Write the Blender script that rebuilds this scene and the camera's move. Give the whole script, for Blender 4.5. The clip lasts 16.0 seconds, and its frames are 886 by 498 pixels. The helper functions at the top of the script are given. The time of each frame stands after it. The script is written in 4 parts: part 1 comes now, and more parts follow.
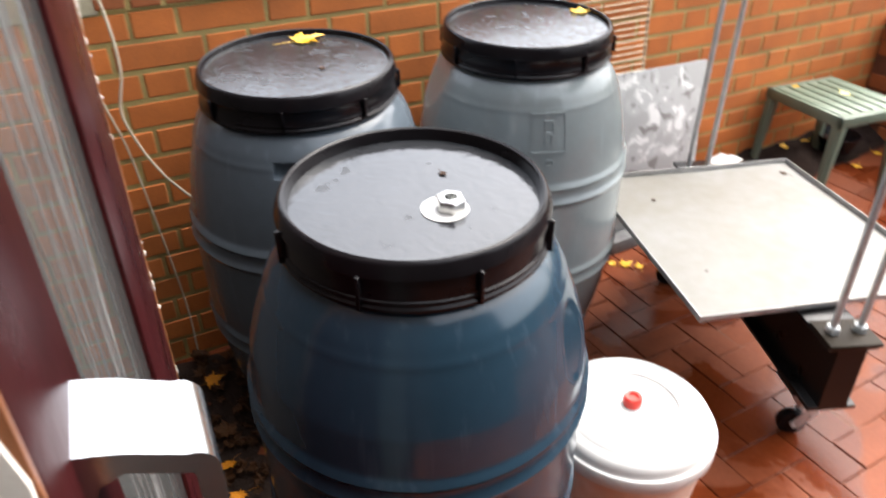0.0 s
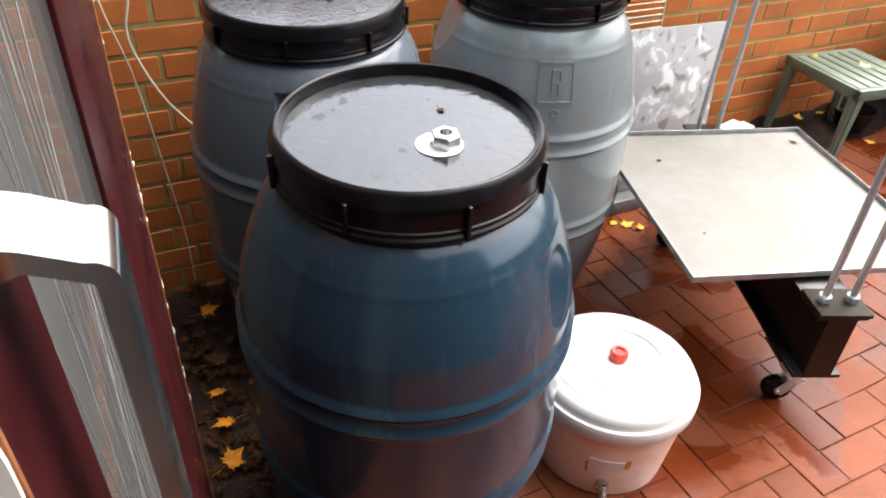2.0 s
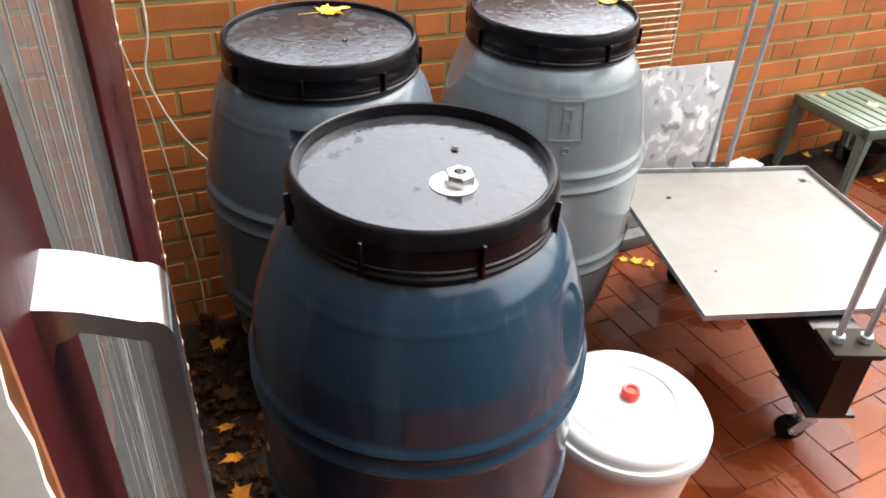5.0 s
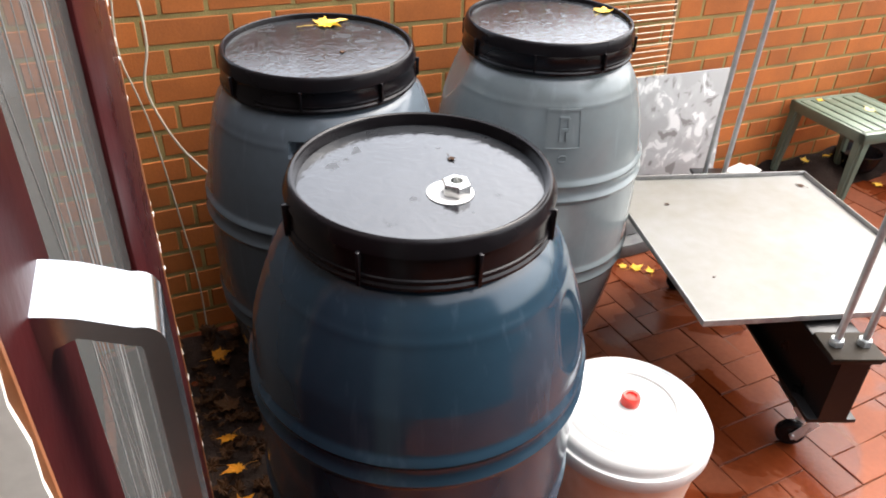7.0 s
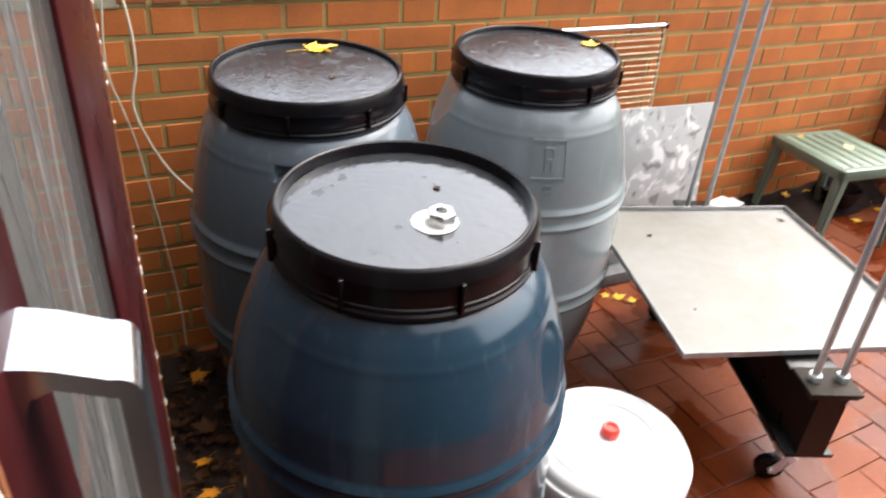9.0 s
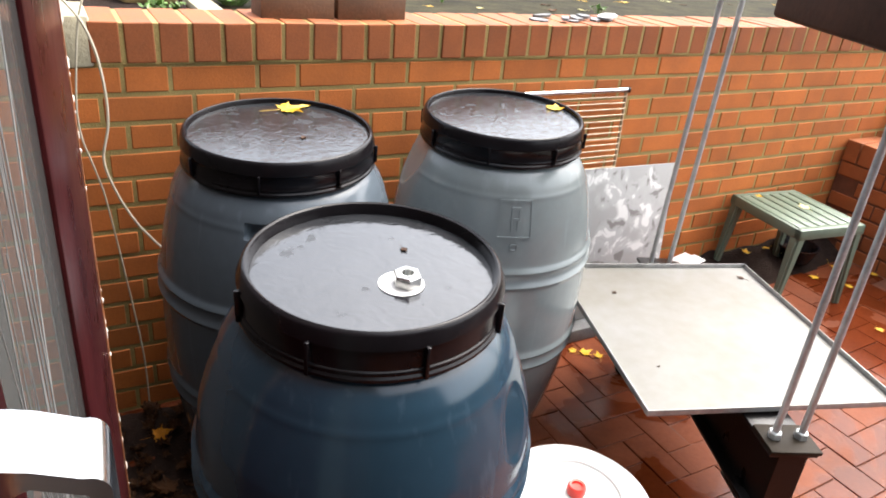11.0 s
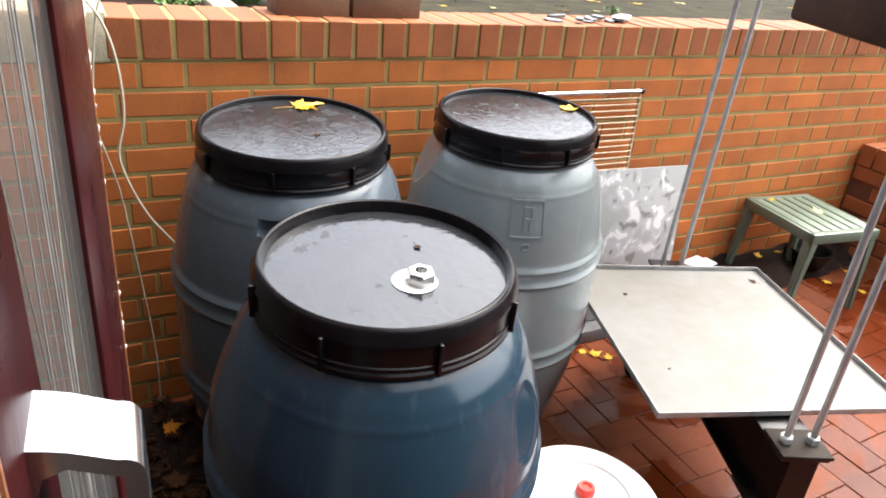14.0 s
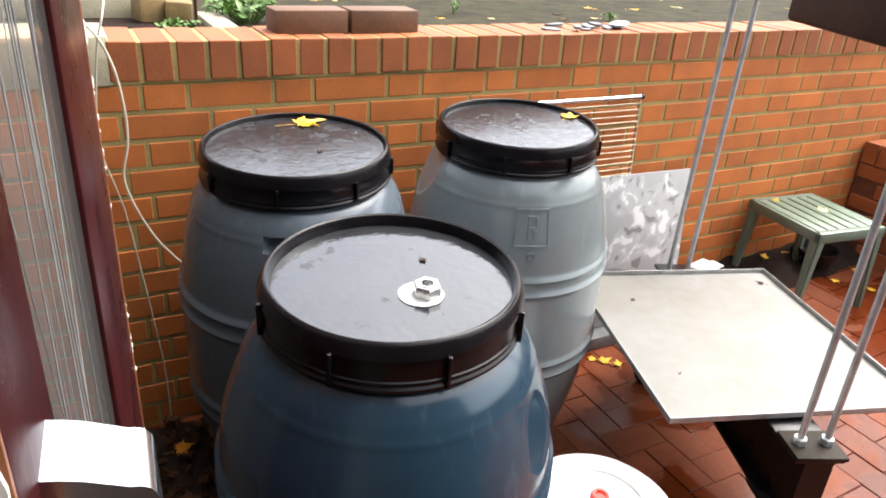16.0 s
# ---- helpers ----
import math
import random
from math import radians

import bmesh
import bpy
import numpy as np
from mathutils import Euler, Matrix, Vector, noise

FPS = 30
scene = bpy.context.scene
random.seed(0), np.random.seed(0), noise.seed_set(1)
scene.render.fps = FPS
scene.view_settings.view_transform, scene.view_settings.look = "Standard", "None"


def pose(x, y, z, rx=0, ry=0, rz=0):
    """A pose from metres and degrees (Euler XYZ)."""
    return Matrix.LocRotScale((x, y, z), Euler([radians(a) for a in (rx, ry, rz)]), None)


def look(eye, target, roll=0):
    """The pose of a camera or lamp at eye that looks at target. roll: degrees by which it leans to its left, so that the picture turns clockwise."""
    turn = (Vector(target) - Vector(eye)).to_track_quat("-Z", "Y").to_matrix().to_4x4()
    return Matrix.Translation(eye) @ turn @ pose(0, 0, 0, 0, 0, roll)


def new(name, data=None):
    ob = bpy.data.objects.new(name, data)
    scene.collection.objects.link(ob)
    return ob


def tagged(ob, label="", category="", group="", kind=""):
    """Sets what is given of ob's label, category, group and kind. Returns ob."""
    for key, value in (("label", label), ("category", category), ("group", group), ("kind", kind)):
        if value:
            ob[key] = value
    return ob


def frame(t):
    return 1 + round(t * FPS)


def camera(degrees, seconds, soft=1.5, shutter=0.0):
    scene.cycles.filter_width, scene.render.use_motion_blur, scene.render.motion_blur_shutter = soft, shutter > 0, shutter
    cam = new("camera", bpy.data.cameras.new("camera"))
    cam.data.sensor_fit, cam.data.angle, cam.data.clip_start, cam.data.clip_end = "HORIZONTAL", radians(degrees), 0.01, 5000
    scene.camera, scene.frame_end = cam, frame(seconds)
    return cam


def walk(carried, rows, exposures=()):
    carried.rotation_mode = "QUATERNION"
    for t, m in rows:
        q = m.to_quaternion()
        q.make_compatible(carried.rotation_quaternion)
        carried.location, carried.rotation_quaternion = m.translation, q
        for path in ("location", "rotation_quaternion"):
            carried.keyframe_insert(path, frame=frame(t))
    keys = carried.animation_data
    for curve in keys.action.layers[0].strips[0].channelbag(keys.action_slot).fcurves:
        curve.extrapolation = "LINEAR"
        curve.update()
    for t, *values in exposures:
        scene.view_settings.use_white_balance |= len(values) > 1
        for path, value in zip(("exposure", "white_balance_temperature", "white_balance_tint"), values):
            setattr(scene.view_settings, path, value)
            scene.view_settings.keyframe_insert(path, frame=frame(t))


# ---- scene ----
cam = camera(64.0, 16.0, soft=1.8, shutter=0.5)
PATH = [
    (0, (-0.273, -1.879, 1.459), (0.529, -0.386, 0.396), -0.6),
    (0.5, (-0.283, -1.883, 1.477), (0.426, -0.29, 0.497), 2.6),
    (1, (-0.276, -1.865, 1.456), (0.453, -0.319, 0.417), 5.5),
    (1.5, (-0.277, -1.89, 1.426), (0.401, -0.429, 0.24), 2.9),
    (2, (-0.258, -1.906, 1.435), (0.496, -0.465, 0.27), 2.8),
    (2.5, (-0.262, -1.904, 1.437), (0.499, -0.442, 0.304), 3.2),
    (3, (-0.268, -1.9, 1.44), (0.494, -0.419, 0.334), 3.6),
    (3.5, (-0.267, -1.901, 1.44), (0.494, -0.415, 0.338), 3.1),
    (4, (-0.267, -1.902, 1.443), (0.495, -0.412, 0.348), 3.1),
    (6.5, (-0.267, -1.906, 1.445), (0.478, -0.395, 0.368), 2.0),
    (7, (-0.265, -1.912, 1.448), (0.492, -0.399, 0.381), 2.0),
    (7.5, (-0.268, -1.911, 1.447), (0.497, -0.395, 0.389), 2.8),
    (8, (-0.267, -1.911, 1.448), (0.492, -0.392, 0.392), 2.2),
    (8.5, (-0.267, -1.913, 1.451), (0.5, -0.389, 0.407), 2.4),
    (9, (-0.263, -1.91, 1.458), (0.545, -0.385, 0.447), 4.1),
    (9.2, (-0.257, -1.915, 1.461), (0.637, -0.384, 0.535), 5.7),
    (11.3, (-0.264, -1.928, 1.487), (0.64, -0.367, 0.623), 5.4),
    (11.5, (-0.256, -1.931, 1.485), (0.654, -0.368, 0.632), 5.1),
    (12, (-0.259, -1.929, 1.482), (0.67, -0.387, 0.611), 5.3),
    (12.5, (-0.272, -1.924, 1.484), (0.616, -0.352, 0.622), 6.8),
    (13, (-0.273, -1.924, 1.484), (0.596, -0.34, 0.627), 6.1),
    (13.5, (-0.27, -1.925, 1.486), (0.619, -0.354, 0.624), 6.3),
    (14, (-0.271, -1.923, 1.483), (0.609, -0.359, 0.6), 6.0),
    (14.5, (-0.272, -1.923, 1.486), (0.606, -0.349, 0.619), 5.6),
    (15, (-0.271, -1.925, 1.489), (0.605, -0.343, 0.634), 4.6),
    (15.5, (-0.272, -1.924, 1.489), (0.599, -0.335, 0.642), 4.0),
    (16, (-0.271, -1.924, 1.486), (0.599, -0.34, 0.629), 3.9),
]
walk(cam, [(t, look(eye, target, roll)) for t, eye, target, roll in PATH])

# ---- light ----
scene.view_settings.exposure = 1.05
world = bpy.data.worlds.new("overcast_sky")
scene.world = world
world.use_nodes = True
wn = world.node_tree
sky = wn.nodes.new("ShaderNodeTexSky")
sky.sky_type, sky.sun_disc = "NISHITA", False
sky.sun_elevation, sky.sun_rotation = radians(58), radians(84)
sky.air_density, sky.dust_density, sky.ozone_density = 1.0, 6.0, 1.0
hue = wn.nodes.new("ShaderNodeHueSaturation")
hue.inputs["Saturation"].default_value = 0.40
wn.links.new(sky.outputs[0], hue.inputs["Color"])
wn.links.new(hue.outputs[0], wn.nodes["Background"].inputs[0])
wn.nodes["Background"].inputs[1].default_value = 0.39

sun_data = bpy.data.lights.new("sun", "SUN")
sun_data.energy, sun_data.angle, sun_data.color = 0.3, radians(90), (1.0, 0.98, 0.95)
sun = new("sun", sun_data)
sun.matrix_world = look((1.9, 0.5, 4.2), (0, 0, 0))


# ---- materials ----
def material(name, base, rough=0.6, metal=0.0, vary=0.25, scale=6.0, fine=60.0, bump=0.3, depth=0.002, random_tone=0.0,
             tint=None, coat=0.0, spec=0.5, rough_vary=0.1, streak=0.0):
    """Principled surface with stains at one scale, grain at another and a fine relief, in world metres."""
    m = bpy.data.materials.new(name)
    m.use_nodes = True
    t = m.node_tree
    p = t.nodes["Principled BSDF"]
    geo = t.nodes.new("ShaderNodeNewGeometry")
    big = t.nodes.new("ShaderNodeTexNoise")
    big.inputs["Scale"].default_value, big.inputs["Detail"].default_value = scale, 5
    small = t.nodes.new("ShaderNodeTexNoise")
    small.inputs["Scale"].default_value, small.inputs["Detail"].default_value = fine, 4
    t.links.new(geo.outputs["Position"], big.inputs["Vector"])
    t.links.new(geo.outputs["Position"], small.inputs["Vector"])
    ramp = t.nodes.new("ShaderNodeMix")
    ramp.data_type = "RGBA"
    dark = tuple(c * (1 - vary) for c in base)
    ramp.inputs["A"].default_value = (*dark, 1)
    ramp.inputs["B"].default_value = (*(tint or tuple(min(1, c * (1 + vary)) for c in base)), 1)
    mixv = t.nodes.new("ShaderNodeMath")
    mixv.operation = "MULTIPLY_ADD"
    t.links.new(big.outputs["Fac"], mixv.inputs[0])
    mixv.inputs[1].default_value = 1.6
    add = t.nodes.new("ShaderNodeMath")
    add.operation = "MULTIPLY_ADD"
    t.links.new(small.outputs["Fac"], add.inputs[0])
    add.inputs[1].default_value, add.inputs[2].default_value = 0.7, -0.65
    t.links.new(add.outputs[0], mixv.inputs[2])
    mixv.use_clamp = True
    t.links.new(mixv.outputs[0], ramp.inputs["Factor"])
    colour = ramp.outputs["Result"]
    if random_tone:
        info = t.nodes.new("ShaderNodeObjectInfo")
        span = t.nodes.new("ShaderNodeMapRange")
        span.inputs["To Min"].default_value, span.inputs["To Max"].default_value = 1 - random_tone, 1 + random_tone
        t.links.new(info.outputs["Random"], span.inputs["Value"])
        tone = t.nodes.new("ShaderNodeHueSaturation")
        t.links.new(span.outputs[0], tone.inputs["Value"])
        t.links.new(colour, tone.inputs["Color"])
        colour = tone.outputs[0]
    if streak:
        stretch = t.nodes.new("ShaderNodeMapping")
        stretch.inputs["Scale"].default_value = (38, 38, 2.2)
        t.links.new(geo.outputs["Position"], stretch.inputs["Vector"])
        drip = t.nodes.new("ShaderNodeTexNoise")
        drip.inputs["Scale"].default_value, drip.inputs["Detail"].default_value = 1.0, 3
        t.links.new(stretch.outputs[0], drip.inputs["Vector"])
        mask = t.nodes.new("ShaderNodeMapRange")
        mask.inputs["From Min"].default_value, mask.inputs["From Max"].default_value = 0.60, 0.80
        mask.inputs["To Max"].default_value = streak
        t.links.new(drip.outputs["Fac"], mask.inputs["Value"])
        film = t.nodes.new("ShaderNodeMix")
        film.data_type = "RGBA"
        film.inputs["B"].default_value = (*(min(1, c * 1.5 + 0.03) for c in base), 1)
        t.links.new(mask.outputs[0], film.inputs["Factor"])
        t.links.new(colour, film.inputs["A"])
        colour = film.outputs["Result"]
    t.links.new(colour, p.inputs["Base Color"])
    rr = t.nodes.new("ShaderNodeMapRange")
    rr.inputs["To Min"].default_value, rr.inputs["To Max"].default_value = max(0.02, rough - rough_vary), min(1, rough + rough_vary)
    t.links.new(big.outputs["Fac"], rr.inputs["Value"])
    t.links.new(rr.outputs[0], p.inputs["Roughness"])
    p.inputs["Metallic"].default_value = metal
    p.inputs["Specular IOR Level"].default_value = spec
    p.inputs["Coat Weight"].default_value = coat
    p.inputs["Coat Roughness"].default_value = 0.08
    if bump:
        b = t.nodes.new("ShaderNodeBump")
        b.inputs["Strength"].default_value, b.inputs["Distance"].default_value = bump, depth
        t.links.new(small.outputs["Fac"], b.inputs["Height"])
        t.links.new(b.outputs[0], p.inputs["Normal"])
    return m


BRICK = material("wall_brick", (0.41, 0.117, 0.021), 0.8, vary=0.24, scale=7, fine=170, bump=0.3, random_tone=0.16)
COPE = material("coping_brick", (0.27, 0.076, 0.019), 0.75, vary=0.26, scale=10, fine=170, bump=0.3, random_tone=0.16)
MORTAR = material("mortar", (0.29, 0.215, 0.075), 0.9, vary=0.35, scale=7, fine=180, bump=0.8)
DARKBRICK = material("dark_loose_brick", (0.115, 0.052, 0.022), 0.7, vary=0.35, scale=14, fine=120, bump=0.5, random_tone=0.1)
GROUT = material("paver_joint", (0.13, 0.045, 0.022), 0.7, vary=0.4, scale=20, fine=200, bump=0.8)
ASPHALT = material("damp_concrete_path", (0.015, 0.0135, 0.007), 0.85, vary=0.7, scale=9, fine=60, bump=1.0, tint=(0.055, 0.048, 0.026), spec=0.06)
# for the added walls out of view; dark so they bounce and reflect little
UNSEEN_WALL = material("dark_unseen_wall", (0.036, 0.030, 0.027), 0.85, vary=0.3, scale=9, fine=100, bump=0.6, spec=0.2)
RENDER = material("cream_render", (0.36, 0.32, 0.22), 0.85, vary=0.2, scale=8, fine=90, bump=0.6, depth=0.004)
BLUE = material("blue_grey_plastic", (0.0145, 0.034, 0.053), 0.17, vary=0.15, scale=3, fine=40, bump=0.03, spec=0.5, streak=0.5, rough_vary=0.05)
GREY = material("grey_plastic", (0.165, 0.19, 0.193), 0.17, vary=0.12, scale=3, fine=40, bump=0.03, streak=0.35, rough_vary=0.06)
# the grey plastic again, darkened to carry the shade on the left drum
GREY_SHADED = material("shaded_grey_plastic", (0.075, 0.092, 0.108), 0.2, vary=0.12, scale=3, fine=40, bump=0.03, streak=0.3, rough_vary=0.06)
BLACK = material("black_plastic", (0.007, 0.006, 0.007), 0.22, vary=0.3, scale=8, fine=90, bump=0.06, spec=0.17)
WHITE = material("white_plastic", (0.56, 0.55, 0.53), 0.38, vary=0.05, scale=5, fine=60, bump=0.03)
PINKW = material("cider_filled_plastic", (0.66, 0.36, 0.20), 0.35, vary=0.12, tint=(0.78, 0.66, 0.59), scale=5, fine=30, bump=0.03)
REDCAP = material("red_plastic", (0.72, 0.045, 0.03), 0.35, vary=0.1, scale=20, fine=80, bump=0.03)
STEEL = material("stainless_sheet", (0.150, 0.138, 0.108), 0.42, metal=0.08, vary=0.12, tint=(0.198, 0.198, 0.192), spec=0.35, scale=2.6, fine=24, bump=0.05, rough_vary=0.12)
RIMSTEEL = material("dull_steel_edge", (0.30, 0.295, 0.285), 0.35, metal=0.4, vary=0.35, scale=20, fine=90, bump=0.1)
ZINC = material("zinc_plated_steel", (0.42, 0.43, 0.42), 0.35, metal=0.35, vary=0.3, scale=30, fine=160, bump=0.1)
NUTSTEEL = material("bright_steel_nut", (0.42, 0.42, 0.41), 0.22, metal=1.0, vary=0.2, scale=40, fine=160, bump=0.1)
CHROME = material("chrome", (0.56, 0.56, 0.57), 0.20, metal=1.0, vary=0.15, scale=30, fine=90, bump=0.03, rough_vary=0.06)
IRON = material("black_painted_steel", (0.006, 0.005, 0.005), 0.3, vary=0.3, scale=10, fine=90, bump=0.15, spec=0.3)
PLATE = material("dark_mill_steel", (0.020, 0.015, 0.010), 0.55, spec=0.10, metal=0.0, vary=0.4, scale=16, fine=90, bump=0.2)
BEAMWOOD = material("dark_brown_beam", (0.042, 0.017, 0.010), 0.6, vary=0.5, scale=8, fine=60, bump=0.3, spec=0.15)
BRIGHTZINC = material("bright_zinc_bracket", (0.60, 0.60, 0.59), 0.3, metal=0.3, vary=0.15, scale=30, fine=160, bump=0.1)
RUSTSTAIN = material("brown_cider_stain", (0.42, 0.17, 0.03), 0.45, vary=0.3, scale=40, fine=160, bump=0.1)
GREEN = material("green_plastic", (0.125, 0.165, 0.12), 0.4, vary=0.12, scale=8, fine=70, bump=0.04)
DOORRED = material("oxblood_gloss_paint", (0.026, 0.0045, 0.0050), 0.30, vary=0.45, scale=14, fine=60, bump=0.2, spec=0.10, rough_vary=0.12)
BAREWOOD = material("bare_wet_wood", (0.17, 0.062, 0.024), 0.45, vary=0.5, scale=24, fine=120, bump=0.4)
CREAM = material("chipped_cream_paint", (0.66, 0.62, 0.54), 0.7, vary=0.2, tint=(0.80, 0.77, 0.70), scale=28, fine=220, bump=0.2, depth=0.0006)
YELLOW = material("yellow_leaf", (0.66, 0.38, 0.015), 0.5, vary=0.2, scale=30, fine=150, bump=0.2)
PALELEAF = material("pale_leaf", (0.70, 0.62, 0.25), 0.5, vary=0.2, scale=30, fine=150, bump=0.2)
BROWNLEAF = material("brown_leaf", (0.055, 0.022, 0.007), 0.7, vary=0.5, scale=20, fine=120, bump=0.3, random_tone=0.3, spec=0.2)
ORANGELEAF = material("orange_leaf", (0.42, 0.16, 0.008), 0.6, vary=0.4, scale=30, fine=150, bump=0.2, spec=0.2)
FOLIAGE = material("green_leaf", (0.09, 0.17, 0.03), 0.5, vary=0.35, scale=25, fine=100, bump=0.2)
SLATE = material("grey_slate", (0.10, 0.10, 0.10), 0.5, vary=0.4, scale=20, fine=90, bump=0.4)
SOIL = material("dark_soil", (0.022, 0.014, 0.011), 0.95, vary=0.4, scale=20, fine=120, bump=1.0, depth=0.006, spec=0.08)
RUSTWIRE = material("rusty_chrome_wire", (0.40, 0.30, 0.19), 0.45, metal=0.3, vary=0.5, scale=25, fine=120, bump=0.2)
CABLE = material("cream_cable_sheath", (0.50, 0.45, 0.34), 0.5, vary=0.1, scale=20, fine=80, bump=0.05)
TANBRICK = material("tan_broken_brick", (0.17, 0.110, 0.040), 0.8, vary=0.4, scale=18, fine=90, bump=0.6, random_tone=0.15)


def streaked_glass():
    m = bpy.data.materials.new("wet_glass")
    m.use_nodes = True
    p = m.node_tree.nodes["Principled BSDF"]
    # dark, partly opaque base: shade on the bricks behind is put into the pane
    p.inputs["Base Color"].default_value = (0.13, 0.135, 0.13, 1)
    p.inputs["Alpha"].default_value = 0.30
    p.inputs["Roughness"].default_value = 0.08
    p.inputs["Specular IOR Level"].default_value = 0.06
    return m


GLASS = streaked_glass()
STREAK = material("dried_water_streak", (0.22, 0.22, 0.215), 0.4, vary=0.3, scale=40, fine=120, bump=0.0)
STREAK.node_tree.nodes["Principled BSDF"].inputs["Alpha"].default_value = 0.65


def water_film(name, ripple, scale, dry, coat, level):
    """A black lid under a thin, rippled film of rain water, with specks of dirt in it."""
    m = material(name, (0.02, 0.021, 0.023), 0.12, vary=0.3, scale=14, fine=60, bump=0.0, spec=0.85, coat=coat, rough_vary=0.06)
    t = m.node_tree
    p = t.nodes["Principled BSDF"]
    geo = t.nodes.new("ShaderNodeNewGeometry")
    n1 = t.nodes.new("ShaderNodeTexNoise")
    n1.inputs["Scale"].default_value, n1.inputs["Detail"].default_value = scale, 3
    n1.inputs["Distortion"].default_value = 1.5
    t.links.new(geo.outputs["Position"], n1.inputs["Vector"])
    # dry spots that stand out of the film, where the plastic's own grain shows
    n2 = t.nodes.new("ShaderNodeTexNoise")
    n2.inputs["Scale"].default_value, n2.inputs["Detail"].default_value = 20, 4
    t.links.new(geo.outputs["Position"], n2.inputs["Vector"])
    spot = t.nodes.new("ShaderNodeMapRange")
    spot.inputs["From Min"].default_value, spot.inputs["From Max"].default_value = dry, dry + 0.04
    spot.inputs["To Min"].default_value, spot.inputs["To Max"].default_value = 0.07, 0.35
    t.links.new(n2.outputs["Fac"], spot.inputs["Value"])
    t.links.new(spot.outputs[0], p.inputs["Roughness"])
    dull = t.nodes.new("ShaderNodeMapRange")
    dull.inputs["From Min"].default_value, dull.inputs["From Max"].default_value = dry, dry + 0.05
    dull.inputs["To Min"].default_value, dull.inputs["To Max"].default_value = level, level * 0.5
    t.links.new(n2.outputs["Fac"], dull.inputs["Value"])
    t.links.new(dull.outputs[0], p.inputs["Specular IOR Level"])
    b = t.nodes.new("ShaderNodeBump")
    b.inputs["Strength"].default_value, b.inputs["Distance"].default_value = ripple, 0.005
    t.links.new(n1.outputs["Fac"], b.inputs["Height"])
    t.links.new(b.outputs[0], p.inputs["Normal"])
    t.links.new(b.outputs[0], p.inputs["Coat Normal"])
    return m


def wet_paver():
    """Red paving, damp all over, with pools of clear water that darken the clay and mirror the sky."""
    m = material("wet_paver", (0.165, 0.041, 0.014), 0.42, vary=0.28, scale=5, fine=70, bump=0.25, random_tone=0.16, tint=(0.195, 0.054, 0.022), spec=0.13)
    t = m.node_tree
    p = t.nodes["Principled BSDF"]
    geo = t.nodes.new("ShaderNodeNewGeometry")
    pool = t.nodes.new("ShaderNodeTexNoise")
    pool.inputs["Scale"].default_value, pool.inputs["Detail"].default_value, pool.inputs["Distortion"].default_value = 3.2, 4, 0.6
    t.links.new(geo.outputs["Position"], pool.inputs["Vector"])
    wet = t.nodes.new("ShaderNodeMapRange")
    wet.inputs["From Min"].default_value, wet.inputs["From Max"].default_value = 0.47, 0.56
    t.links.new(pool.outputs["Fac"], wet.inputs["Value"])
    soaked = t.nodes.new("ShaderNodeMix")
    soaked.data_type, soaked.blend_type = "RGBA", "MULTIPLY"
    soaked.inputs["B"].default_value = (0.62, 0.46, 0.34, 1)
    t.links.new(wet.outputs[0], soaked.inputs["Factor"])
    t.links.new(p.inputs["Base Color"].links[0].from_socket, soaked.inputs["A"])
    t.links.new(soaked.outputs["Result"], p.inputs["Base Color"])
    gloss = t.nodes.new("ShaderNodeMapRange")
    gloss.inputs["To Min"].default_value, gloss.inputs["To Max"].default_value = 0.50, 0.16
    t.links.new(wet.outputs[0], gloss.inputs["Value"])
    t.links.new(gloss.outputs[0], p.inputs["Roughness"])
    return m


PAVER = wet_paver()
LIDCALM = water_film("rain_wet_black_lid", 0.20, 30, 0.63, 0.0, 0.98)
LIDWATER = water_film("rippled_wet_black_lid", 0.22, 64, 0.60, 0.0, 1.0)


